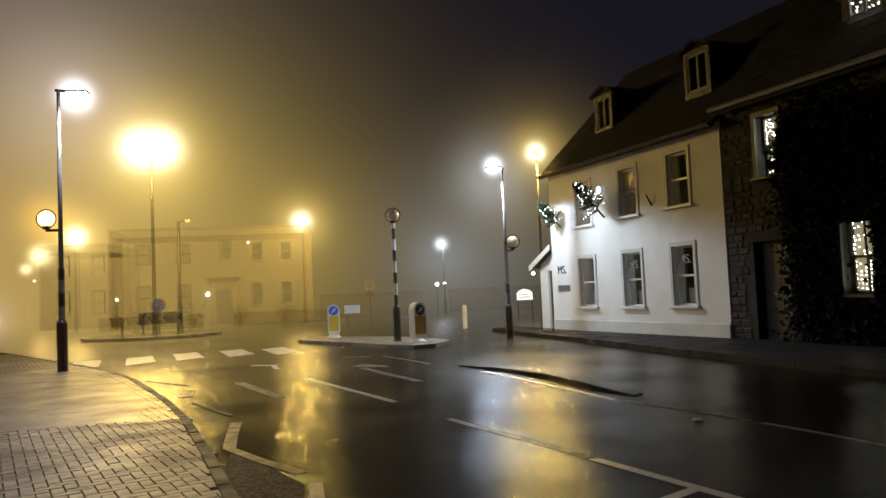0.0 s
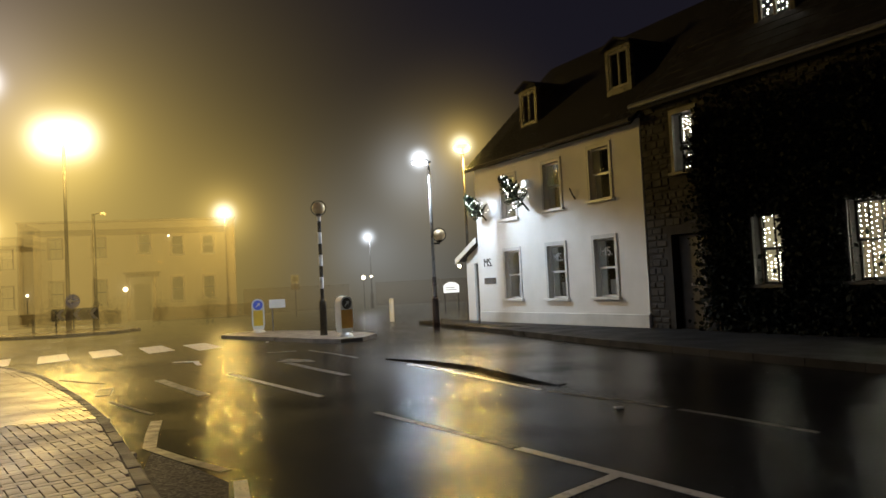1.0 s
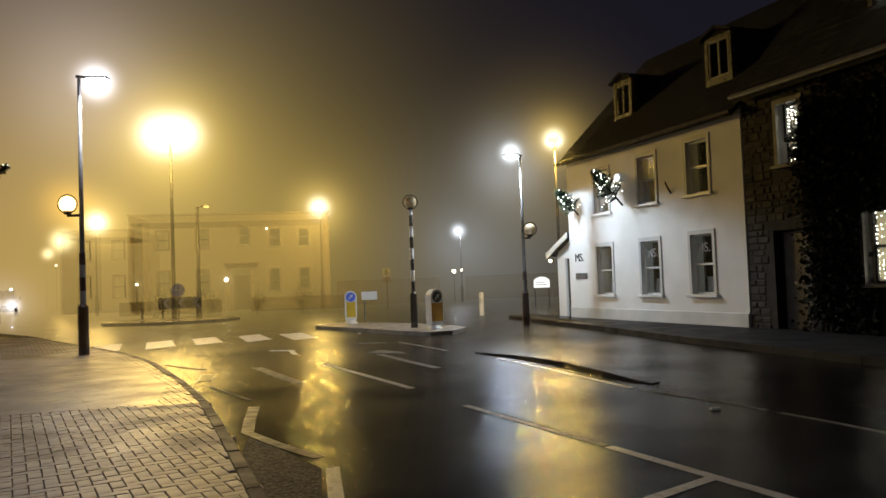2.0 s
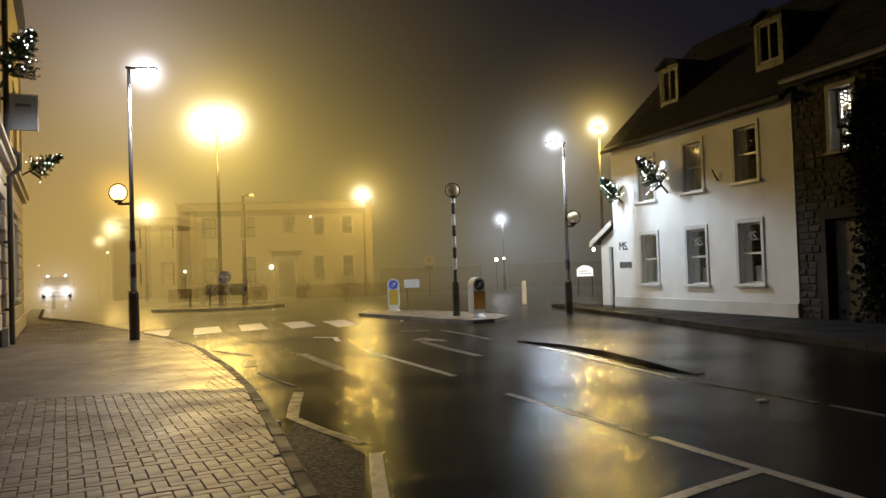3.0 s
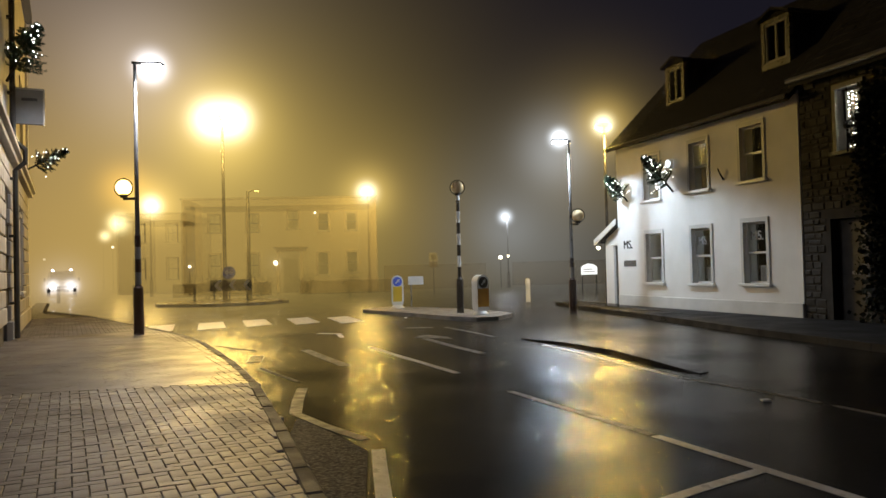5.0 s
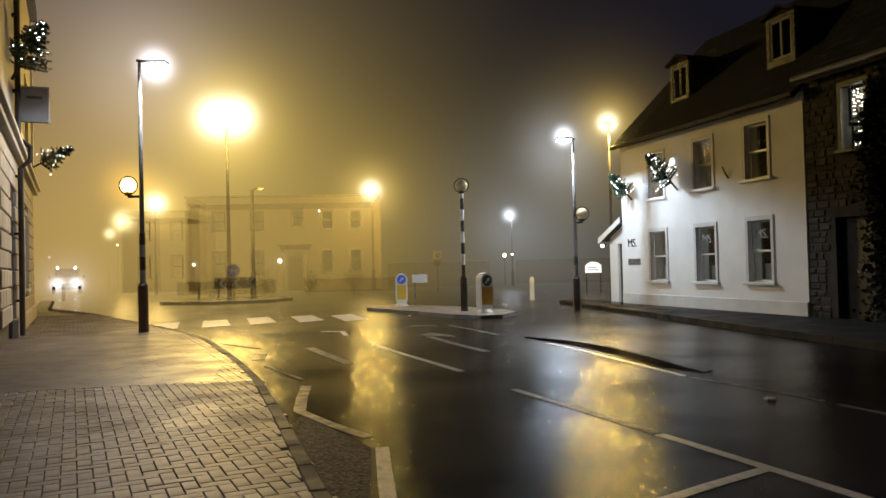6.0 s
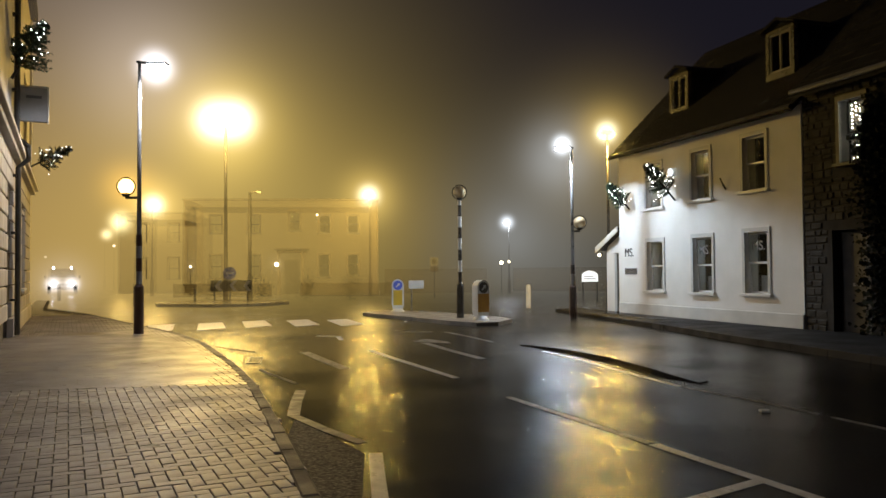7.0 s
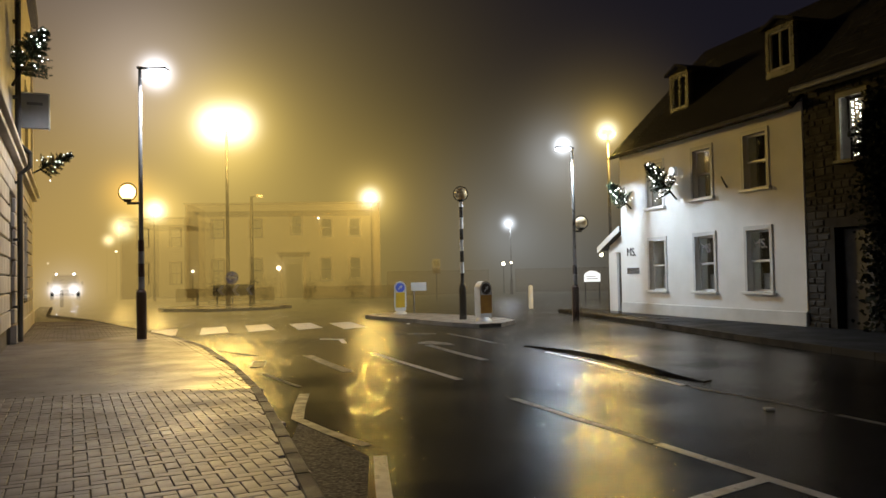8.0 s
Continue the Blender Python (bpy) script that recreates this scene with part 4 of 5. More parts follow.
def projecting_sign():
    s = thing("projecting_sign", LB @ pose(0.85, 0, 4.6), "pale blank box sign projecting from the stone wall", "sign")
    part("panel", boxes((-0.05, 0.05, -0.66, -0.10, 0.02, 0.76), bevel=0.01), SIGN_GREY, s)
    part("edge_trim", boxes((-0.06, 0.06, -0.69, -0.662, 0.0, 0.78), (-0.06, 0.06, -0.66, -0.10, 0.762, 0.79)), FRAME_WHITE, s)
    part("arm", tubes([(0, 0.02, 0.70), (0, -0.11, 0.70)], [0.02, 0.02], 8), STEEL, s)
    part("arm", tubes([(0, 0.02, 0.12), (0, -0.11, 0.12)], [0.02, 0.02], 8), STEEL, s)
    part("writing_bar", boxes((0.051, 0.054, -0.55, -0.25, 0.52, 0.58), (-0.054, -0.051, -0.55, -0.25, 0.52, 0.58)), LETTER, s)


projecting_sign()


# ---- small fir trees on the walls, with lights ----
def wall_tree(m, out, up, length_scale, label, seed, bulbs=26):
    r = random.Random(seed)
    t = thing("wall_tree", m, label, "wall-mounted tree", "lit fir trees on the walls")
    base, tip = Vector((0, -0.02, 0)), Vector((0, -out, up))
    axis = tip - base
    part("bracket", tubes([base, base + axis * 0.25], [0.03, 0.03], 8), DARK_TIMBER, t)
    trunk, needles, lights = bmesh.new(), bmesh.new(), bmesh.new()
    tube(trunk, [base + axis * 0.1, tip], [0.022, 0.006], 6)
    side = axis.normalized().cross(Vector((1, 0, 0))).normalized()
    for i in range(120):
        f = 0.20 + 0.78 * (i / 120)
        reach = (1 - f) * 0.50 * length_scale + 0.06
        a = r.uniform(0, 2 * math.pi)
        c = base + axis * f
        d = (Vector((1, 0, 0)) * math.cos(a) + side * math.sin(a) + axis.normalized() * 0.45 + Vector((0, 0, -0.1))).normalized()
        e = c + d * reach * r.uniform(0.7, 1.1)
        tube(trunk, [c, e], [0.006, 0.003], 4, False)
        for k in range(60):
            p = c.lerp(e, r.uniform(0.1, 1.0))
            q = Vector((r.gauss(0, 1), r.gauss(0, 1), r.gauss(0, 1))).normalized()
            q = (q + d * 0.9).normalized() * r.uniform(0.04, 0.08)
            w = q.cross(Vector((r.random(), r.random(), r.random()))).normalized() * 0.011
            needles.faces.new([needles.verts.new(v) for v in (p - w, p + w, p + q)])
    for i in range(bulbs):
        f = 0.25 + 0.75 * r.random() ** 0.9
        reach = (1 - f) * 0.5 * length_scale + 0.05
        a = r.uniform(0, 2 * math.pi)
        p = base + axis * f + (Vector((1, 0, 0)) * math.cos(a) + side * math.sin(a)) * reach * r.uniform(0.6, 1.05)
        bmesh.ops.create_icosphere(lights, subdivisions=1, radius=0.0135, matrix=Matrix.Translation(p))
    part("trunk", trunk, BARK, t)
    tagged(part("needles", needles, NEEDLE, t), kind="stuff")
    tagged(part("bulbs", lights, TREE_BULB, t), "white fairy-light bulbs", kind="stuff")
    return t


wall_tree(RB @ pose(2.85, 0, 3.16), 0.90, 0.92, 1.0, "small fir tree with fairy lights bracketed to the white wall", 11, 46)
wall_tree(RB @ pose(0.62, 0, 3.10), 0.72, 0.72, 0.8, "small fir tree with fairy lights by the white house corner", 12, 34)
wall_tree(LB @ pose(0.12, 0, 5.35), 0.62, 1.25, 1.35, "fir tree with fairy lights bracketed to the stone building", 13, 40)
wall_tree(LB @ pose(8.6, 0, 4.6), 1.15, 0.65, 1.0, "fir tree with fairy lights at the stone building's far end", 14, 22)


# ---- street furniture ----
def beacon_globe(parent, at, r=0.165, lit=False):
    g = part("globe", ball(at, r, 20, 12), GLOBE_LIT if lit else GLOBE, parent, "glowing amber beacon globe" if lit else "amber plastic beacon globe, unlit", True)
    part("globe_rim", tubes([(at[0], at[1], at[2] - r - 0.05), (at[0], at[1], at[2] - r + 0.03)], [0.07, 0.085], 14), BLACK_PAINT, g)
    bm = bmesh.new()
    n = 28
    for k in range(n):
        a0, a1 = 2 * math.pi * k / n, 2 * math.pi * (k + 1) / n
        ring = []
        for a in (a0, a1):
            ring.append([bm.verts.new((at[0] + q * math.cos(a), at[1] + y, at[2] + q * math.sin(a))) for q, y in ((r * 1.10, -0.015), (r * 1.22, -0.015), (r * 1.22, 0.015), (r * 1.10, 0.015))])
        for i in range(4):
            bm.faces.new((ring[0][i], ring[1][i], ring[1][(i + 1) % 4], ring[0][(i + 1) % 4]))
    bmesh.ops.recalc_face_normals(bm, faces=bm.faces[:])
    part("backing_ring", bm, BLACK_PAINT, g)


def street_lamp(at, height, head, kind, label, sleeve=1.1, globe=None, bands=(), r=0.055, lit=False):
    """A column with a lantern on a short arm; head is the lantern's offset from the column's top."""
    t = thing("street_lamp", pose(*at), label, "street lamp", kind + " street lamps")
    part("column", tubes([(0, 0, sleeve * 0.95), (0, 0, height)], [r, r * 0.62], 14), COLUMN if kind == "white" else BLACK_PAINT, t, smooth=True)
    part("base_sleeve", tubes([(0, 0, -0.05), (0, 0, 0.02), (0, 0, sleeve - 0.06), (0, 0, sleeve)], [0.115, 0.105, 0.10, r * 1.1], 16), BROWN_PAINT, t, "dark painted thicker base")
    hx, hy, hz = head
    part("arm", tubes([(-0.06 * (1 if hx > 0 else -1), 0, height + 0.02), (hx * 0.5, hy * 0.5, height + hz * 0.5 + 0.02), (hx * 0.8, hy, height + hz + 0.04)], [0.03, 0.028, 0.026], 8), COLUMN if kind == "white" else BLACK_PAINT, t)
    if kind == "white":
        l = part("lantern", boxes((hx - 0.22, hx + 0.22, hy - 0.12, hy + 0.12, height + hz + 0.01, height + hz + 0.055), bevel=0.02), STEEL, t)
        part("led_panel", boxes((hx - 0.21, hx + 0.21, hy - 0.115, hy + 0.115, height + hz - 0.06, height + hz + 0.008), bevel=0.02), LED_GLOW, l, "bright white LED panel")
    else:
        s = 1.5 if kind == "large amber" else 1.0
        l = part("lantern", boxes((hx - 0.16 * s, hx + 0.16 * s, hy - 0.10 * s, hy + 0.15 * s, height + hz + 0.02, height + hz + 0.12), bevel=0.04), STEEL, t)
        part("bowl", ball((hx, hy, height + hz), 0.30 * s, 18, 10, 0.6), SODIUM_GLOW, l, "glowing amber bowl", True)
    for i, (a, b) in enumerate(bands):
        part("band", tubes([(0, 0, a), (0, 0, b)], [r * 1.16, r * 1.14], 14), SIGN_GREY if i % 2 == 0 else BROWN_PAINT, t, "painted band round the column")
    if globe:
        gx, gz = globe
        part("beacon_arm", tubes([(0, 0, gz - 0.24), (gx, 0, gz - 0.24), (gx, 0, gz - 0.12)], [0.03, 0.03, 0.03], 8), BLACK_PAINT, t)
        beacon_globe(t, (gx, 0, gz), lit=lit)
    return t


street_lamp((-6.49, 16.41, 0.08), 5.78, (0.38, 0, -0.06), "white", "tall column with white LED lantern and zebra crossing beacon", 1.05, (-0.28, 3.13),
            [(1.06, 1.32), (1.32, 1.60), (1.60, 1.86), (1.86, 2.10)], lit=True)
street_lamp((3.55, 21.5, 0.0), 4.74, (-0.25, 0, 0.02), "white", "white LED lamp column with crossing beacon beside the white house", 0.95, (0.20, 2.68),
            [(0.96, 1.25), (1.25, 1.5)])
street_lamp((3.98, 48.0, 0.0), 4.35, (-0.12, 0, 0.02), "white", "distant white LED street lamp in the fog", 0.9)
street_lamp((-8.95, 31.6, 0.12), 7.35, (0.12, -0.5, 0.06), "large amber", "tall column with a large glowing amber lantern", 1.2, r=0.08)
# unseen column and lantern added to carry the light behind the camera
street_lamp((0.55, -1.0, 0.08), 5.78, (-0.32, 0, -0.04), "white", "unseen white LED lamp column added behind the view to light the pavement", 1.05)
street_lamp((-18.2, 48.1, 0.0), 5.6, (0.15, 0, 0.0), "amber", "amber street lamp glowing in the fog")
street_lamp((-26.1, 62.1, 0.0), 5.5, (0.15, 0, 0.0), "amber", "amber street lamp far down the street")
street_lamp((-35.2, 80.0, 0.0), 5.45, (0.15, 0, 0.0), "amber", "amber street lamp far down the street")
street_lamp((-4.35, 45.1, 0.0), 5.8, (-0.05, 0, 0.03), "amber", "amber street lamp before the cream house")
street_lamp((5.32, 25.1, 0.0), 5.75, (-0.05, -0.1, 0.0), "amber", "amber street lamp behind the white house corner")


def post_with_lantern(at, height, label):
    t = thing("lamp_post", pose(*at), label, "lamp post")
    part("post", tubes([(0, 0, -0.02), (0, 0, 1.1), (0, 0, 1.14), (0, 0, height)], [0.11, 0.10, 0.075, 0.06], 12), BLACK_PAINT, t, smooth=True)
    part("arm", tubes([(0, 0, height - 0.05), (0.2, 0, height + 0.02), (0.36, 0, height)], [0.03, 0.03, 0.03], 8), BLACK_PAINT, t)
    part("lantern", boxes((0.28, 0.48, -0.08, 0.08, height - 0.05, height + 0.04), bevel=0.02), WHITE_PLASTIC, t, "small unlit pale lantern")


post_with_lantern((-8.31, 33.0, 0.12), 4.68, "dark post with a small unlit lantern on the roundabout")


def crossing_beacon(at):
    t = thing("crossing_beacon", pose(*at), "black and white banded zebra crossing beacon on the island", "beacon")
    part("base_sleeve", tubes([(0, 0, -0.01), (0, 0, 0.92), (0, 0, 0.97)], [0.10, 0.095, 0.06], 16), BLACK_PAINT, t)
    z, h, i = 0.95, 0.30, 0
    while z < 3.15:
        part("band", tubes([(0, 0, z), (0, 0, min(z + h, 3.2))], [0.052, 0.052], 14), BLACK_PAINT if i % 2 == 0 else WHITE_BAND, t)
        z, i = z + h, i + 1
    beacon_globe(t, (0, 0, 3.40), 0.17)


crossing_beacon((0.41, 20.94, 0.09))


def traffic_bollard(m, label, body=YELLOW, sign=BLUE_SIGN, wide=0.74):
    """A hollow plastic bollard with an arched top, a coloured face and a round sign."""
    t = thing("traffic_bollard", m, label, "bollard", "bollards on the islands")
    w, h = 0.19, 1.02
    prof = [(-w * 0.86, 0.10), (w * 0.86, 0.10), (w, 0.24), (w, h - w)] + [(w * math.cos(a), h - w + w * math.sin(a)) for a in [math.pi * k / 10 for k in range(1, 10)]] + [(-w, h - w), (-w, 0.24)]
    def plate(bm, pr, y0, y1):
        a, b = [bm.verts.new((x, y0, z)) for x, z in pr], [bm.verts.new((x, y1, z)) for x, z in pr]
        bm.faces.new(a)
        bm.faces.new(b[::-1])
        for i in range(len(pr)):
            bm.faces.new((a[i], a[(i + 1) % len(pr)], b[(i + 1) % len(pr)], b[i]))
        bmesh.ops.recalc_face_normals(bm, faces=bm.faces[:])
        return bm
    bm = plate(bmesh.new(), prof, -0.12, 0.12)
    part("shell", bm, WHITE_PLASTIC, t, "white moulded shell")
    part("foot", tubes([(0, 0, -0.012), (0, 0, 0.03), (0, 0, 0.101)], [0.22, 0.20, 0.13], 18), WHITE_PLASTIC, t)
    face = [(x * wide, 0.20 + (z - 0.10) * 0.62) for x, z in [(-w, 0.10), (w, 0.10), (w, h - 0.16), (-w, h - 0.16)]]
    part("face", plate(bmesh.new(), face, -0.128, -0.121), body, t, "yellow face panel")
    d = part("disc", plate(bmesh.new(), [(0.145 * math.cos(a), h - w - 0.005 + 0.145 * math.sin(a)) for a in [2 * math.pi * k / 24 for k in range(24)]], -0.132, -0.122), sign, t, "round keep-left sign")
    c, s = math.cos(radians(225)), math.sin(radians(225))
    arrow = [(0.5, -0.1), (0.5, 0.1), (-0.1, 0.1), (-0.1, 0.3), (-0.6, 0.0), (-0.1, -0.3), (-0.1, -0.1)]
    part("arrow", plate(bmesh.new(), [(0.17 * (-x * c - y * s), h - w - 0.005 + 0.17 * (-x * s + y * c)) for x, y in [(-a, b) for a, b in arrow]], -0.1375, -0.1325), SIGN_WHITE, d)
    return t


traffic_bollard(pose(-1.49, 24.43, 0.10, 0, 0, 4), "yellow and white traffic bollard with blue arrow disc")
traffic_bollard(pose(0.92, 20.0, 0.10, 0, 0, 34), "dull orange and white traffic bollard turned aside on the island", ORANGE, BOARD, 0.92)


def side_plate():
    t = thing("road_sign", pose(-0.92, 24.65, 0.09), "low pale blank road sign plate on a post behind the bollard", "sign")
    part("plate", boxes((-0.24, 0.25, -0.015, 0.015, 0.72, 0.98), bevel=0.004), SIGN_WHITE, t)
    part("post", tubes([(-0.15, 0.03, -0.01), (-0.15, 0.03, 0.95)], [0.025, 0.025], 8), STEEL, t)


side_plate()


def plain_bollard(at, mat, label, h=0.85):
    t = thing("bollard", pose(*at), label, "bollard")
    part("post", tubes([(0, 0, -0.02), (0, 0, h - 0.08), (0, 0, h - 0.02), (0, 0, h)], [0.085, 0.085, 0.07, 0.03], 14), mat, t, smooth=False)
    part("reflector", tubes([(0, 0, h - 0.24), (0, 0, h - 0.15)], [0.088, 0.088], 14), SIGN_WHITE, t)


plain_bollard((3.05, 28.4, 0.0), WHITE_PLASTIC, "white plastic bollard in the side street")
plain_bollard((-19.9, 39.9, 0.0), BLACK_PAINT, "dark bollard at the edge of the far pavement")


def disc_sign():
    t = thing("arrow_sign", pose(-8.62, 31.0, 0.12), "round blue arrow sign on a short post", "road sign")
    part("post", tubes([(0, 0.04, -0.01), (0, 0.04, 1.45)], [0.03, 0.03], 10), STEEL, t)
    bm = tubes([(0, 0.012, 1.22), (0, -0.012, 1.22)], [0.26, 0.26], 28)
    d = part("disc", bm, BLUE_SIGN, t)
    bm = bmesh.new()
    for q in ([(-0.06, -0.035), (0.18, -0.035), (0.18, 0.035), (-0.06, 0.035)], [(-0.20, 0.0), (-0.05, -0.12), (-0.05, 0.12)]):
        a, b = [bm.verts.new((x, -0.018, 1.22 + z)) for x, z in q], [bm.verts.new((x, -0.0125, 1.22 + z)) for x, z in q]
        bm.faces.new(a)
        bm.faces.new(b[::-1])
        for i in range(len(q)):
            bm.faces.new((a[i], a[(i + 1) % len(q)], b[(i + 1) % len(q)], b[i]))
    bmesh.ops.recalc_face_normals(bm, faces=bm.faces[:])
    part("arrow", bm, SIGN_WHITE, d, "white arrow")


disc_sign()


def chevron_board():
    t = thing("chevron_board", pose(-8.45, 30.7, 0.12), "low black board with three white chevron marks", "road sign")
    part("board", boxes((-0.85, 0.78, 0, 0.04, 0.50, 0.95), bevel=0.005), BOARD, t)
    for x in (-0.7, 0.6):
        part("post", tubes([(x, 0.06, -0.01), (x, 0.06, 0.9)], [0.03, 0.03], 8), BLACK_PAINT, t)
    for x in (-0.68, -0.10, 0.46):
        bm = bmesh.new()
        q = [(x, 0.725), (x + 0.17, 0.93), (x + 0.31, 0.93), (x + 0.14, 0.725), (x + 0.31, 0.52), (x + 0.17, 0.52)]
        a, b = [bm.verts.new((p, -0.008, z)) for p, z in q], [bm.verts.new((p, -0.001, z)) for p, z in q]
        bm.faces.new((a[0], a[1], a[2], a[3]))
        bm.faces.new((a[0], a[3], a[4], a[5]))
        for i in range(6):
            bm.faces.new((a[i], a[(i + 1) % 6], b[(i + 1) % 6], b[i]))
        bmesh.ops.recalc_face_normals(bm, faces=bm.faces[:])
        part("chevron", bm, SIGN_WHITE, t, "white chevron")


chevron_board()


def square_sign():
    t = thing("square_sign", pose(-0.55, 40.0, 0.0), "small square white sign with dark panel on a post", "road sign")
    part("post", tubes([(0, 0.04, -0.02), (0, 0.04, 2.1)], [0.03, 0.03], 8), STEEL, t)
    p = part("panel", boxes((-0.21, 0.21, -0.012, 0.012, 1.66, 2.07), bevel=0.004), SIGN_WHITE, t)
    part("symbol_bar", boxes((-0.13, 0.13, -0.016, -0.0125, 1.74, 1.98)), SIGN_GREY, p)
    part("supplementary_plate", boxes((-0.21, 0.21, -0.012, 0.012, 1.34, 1.62)), DULL_STONE, t)


square_sign()


def corner_posts():
    for x, y, z, n in ((-12.6, 31.4, 0.9, 0), (-10.0, 30.95, 0.62, 1)):
        t = thing("guard_post", pose(x, y, 0.0 if n == 0 else 0.12), "short grey guard post at the roundabout kerb", "post", "guard posts")
        part("post", tubes([(0, 0, -0.02), (0, 0, z), (0, 0, z + 0.04)], [0.05, 0.05, 0.03], 10), COLUMN, t)


corner_posts()


# ---- far side of the junction ----
def cream_house():
    m = pose(-16.0, 47.3, 0.0, 0, 0, 6)
    h = thing("cream_house", m, "wide cream rendered house with porch, hazy in fog", "house")
    W, Z = 11.9, 5.85
    H = [(6.08, 7.0, 0.02, 2.15), (8.2, 8.85, 1.05, 2.45), (10.0, 10.65, 1.15, 2.45), (6.4, 7.05, 3.95, 5.1), (8.25, 8.9, 3.8, 4.9), (10.0, 10.65, 3.8, 4.9),
         (3.9, 4.6, 1.05, 2.45), (1.6, 2.3, 1.05, 2.45), (3.9, 4.6, 3.8, 4.9), (1.6, 2.3, 3.8, 4.9)]
    part("front_wall", pierced(0, W, 0.0, Z, 0, 0.4, H), CREAM, h)
    part("side_wall", boxes((0.002, 0.4, 0.401, 4, 0, Z)), CREAM, h)
    part("side_wall", boxes((W - 0.4, W - 0.002, 0.401, 4, 0, Z)), CREAM, h)
    # flat roof kept low so no dark slope stands out of the fog
    part("roof", boxes((0.41, W - 0.41, 0.41, 4.0, Z - 0.5, Z - 0.4)), SLATE, h, "flat roof behind the parapet")
    part("parapet_coping", boxes((-0.06, W + 0.06, -0.08, 0.42, Z + 0.001, Z + 0.10), bevel=0.01), CREAM, h)
    for w in H[1:]:
        sash_window(h, *w, depth=0.10, surround=CREAM, bars=1, blind=0.97)
    d = part("door", boxes((6.10, 6.98, 0.15, 0.21, 0.03, 2.13)), LIGHTENED_DOOR, h, "front door, lightened in colour for the fog")
    p = part("porch", boxes((5.72, 7.5, -0.9, -0.001, 2.55, 2.72), (5.60, 7.62, -1.0, -0.002, 2.721, 2.82), bevel=0.01), DULL_STONE, h, "flat stone porch hood")
    for x in (5.85, 7.28):
        part("column", tubes([(x, -0.8, -0.02), (x, -0.8, 2.55)], [0.09, 0.075], 12), CREAM, p)
    l = part("porch_lamp", boxes((5.55, 5.75, -0.22, -0.001, 1.75, 2.0), bevel=0.02), DARK_TIMBER, h)
    part("lamp_glass", ball((5.65, -0.24, 1.86), 0.13, 12, 8), PORCH_GLOW, l, "glowing porch lamp glass")
    a = part("alarm_box", boxes((8.02, 8.18, -0.09, -0.001, 4.62, 4.98), bevel=0.01), WHITE_PLASTIC, h)
    part("alarm_light", ball((8.10, -0.1, 4.92), 0.05, 10, 6), PORCH_GLOW, a)
    return h


cream_house()


def plain_house(name, m, W, Z, D, rise, mat, label, windows):
    h = thing(name, m, label, "house", "houses beyond the junction")
    part("front_wall", pierced(0, W, 0.0, Z, 0, 0.4, windows), mat, h)
    part("side_wall", boxes((0.002, 0.4, 0.401, D, 0, Z)), mat, h)
    part("side_wall", boxes((W - 0.4, W - 0.002, 0.401, D, 0, Z)), mat, h)
    # low flat roof again, so the top edge melts into the backdrop
    part("roof", boxes((0.41, W - 0.41, 0.41, D, Z - 0.5, Z - 0.4)), SLATE, h, "flat roof behind the parapet")
    part("parapet_coping", boxes((-0.05, W + 0.05, -0.07, 0.42, Z + 0.001, Z + 0.09), bevel=0.01), mat, h)
    for w in windows:
        sash_window(h, *w, depth=0.10, surround=mat, bars=1, blind=0.97)
    return h


ROWS = [(1.2, 1.9, 1.0, 2.4), (3.4, 4.1, 1.0, 2.4), (1.2, 1.9, 3.5, 4.7), (3.4, 4.1, 3.5, 4.7)]
plain_house("stone_cottage", pose(-22.0, 52.0, 0, 0, 0, 0), 4.6, 5.4, 6, 2.0, DULL_STONE, "dim stone house beyond the junction in fog", ROWS)


def garden_wall():
    # wall given a lighter stone, haze put into its colour
    t = thing("garden_wall", pose(-15.6, 44.6, 0), "low stone garden wall before the cream house, lightened for fog", "wall")
    for a, b in ((0.0, 5.6), (7.3, 13.0)):
        part("wall_run", boxes((a, b, -0.2, 0.2, -0.02, 0.62), bevel=0.02), DULL_STONE, t)
        x = a
        while x < b - 0.2:
            w = min(rng.uniform(0.45, 0.7), b - x)
            part("coping_stone", boxes((x + 0.01, x + w - 0.01, -0.25, 0.25, 0.622, 0.72 + rng.uniform(0, 0.03)), bevel=0.02), DULL_STONE, t)
            x += w


garden_wall()


def horizon_wall(a, b, h, label):
    """A straight stone wall with a rounded coping, between two places in plan."""
    a, b = Vector(a), Vector(b)
    d = b - a
    t = thing("horizon_wall", pose(a.x, a.y, 0, 0, 0, math.degrees(math.atan2(d.y, d.x))), label, "wall", "boundary walls")
    part("wall_run", boxes((0, d.length, -0.2, 0.2, -0.02, h), bevel=0.02), DULL_STONE, t)
    x = 0.0
    while x < d.length - 0.2:
        w = min(rng.uniform(0.7, 1.0), d.length - x)
        part("coping_stone", boxes((x + 0.008, x + w - 0.008, -0.24, 0.24, h + 0.002, h + 0.11), bevel=0.03), DULL_STONE, t)
        x += w


# walls made up and sized to the camera's eye height, covering the ground beyond
horizon_wall((-3.8, 49.2), (2.7, 51.0), 1.42, "stone wall added near eye height to hide the far ground's edge")
horizon_wall((4.7, 53.0), (12.5, 50.0), 1.45, "stone wall added in the side street to hide the far ground's edge")
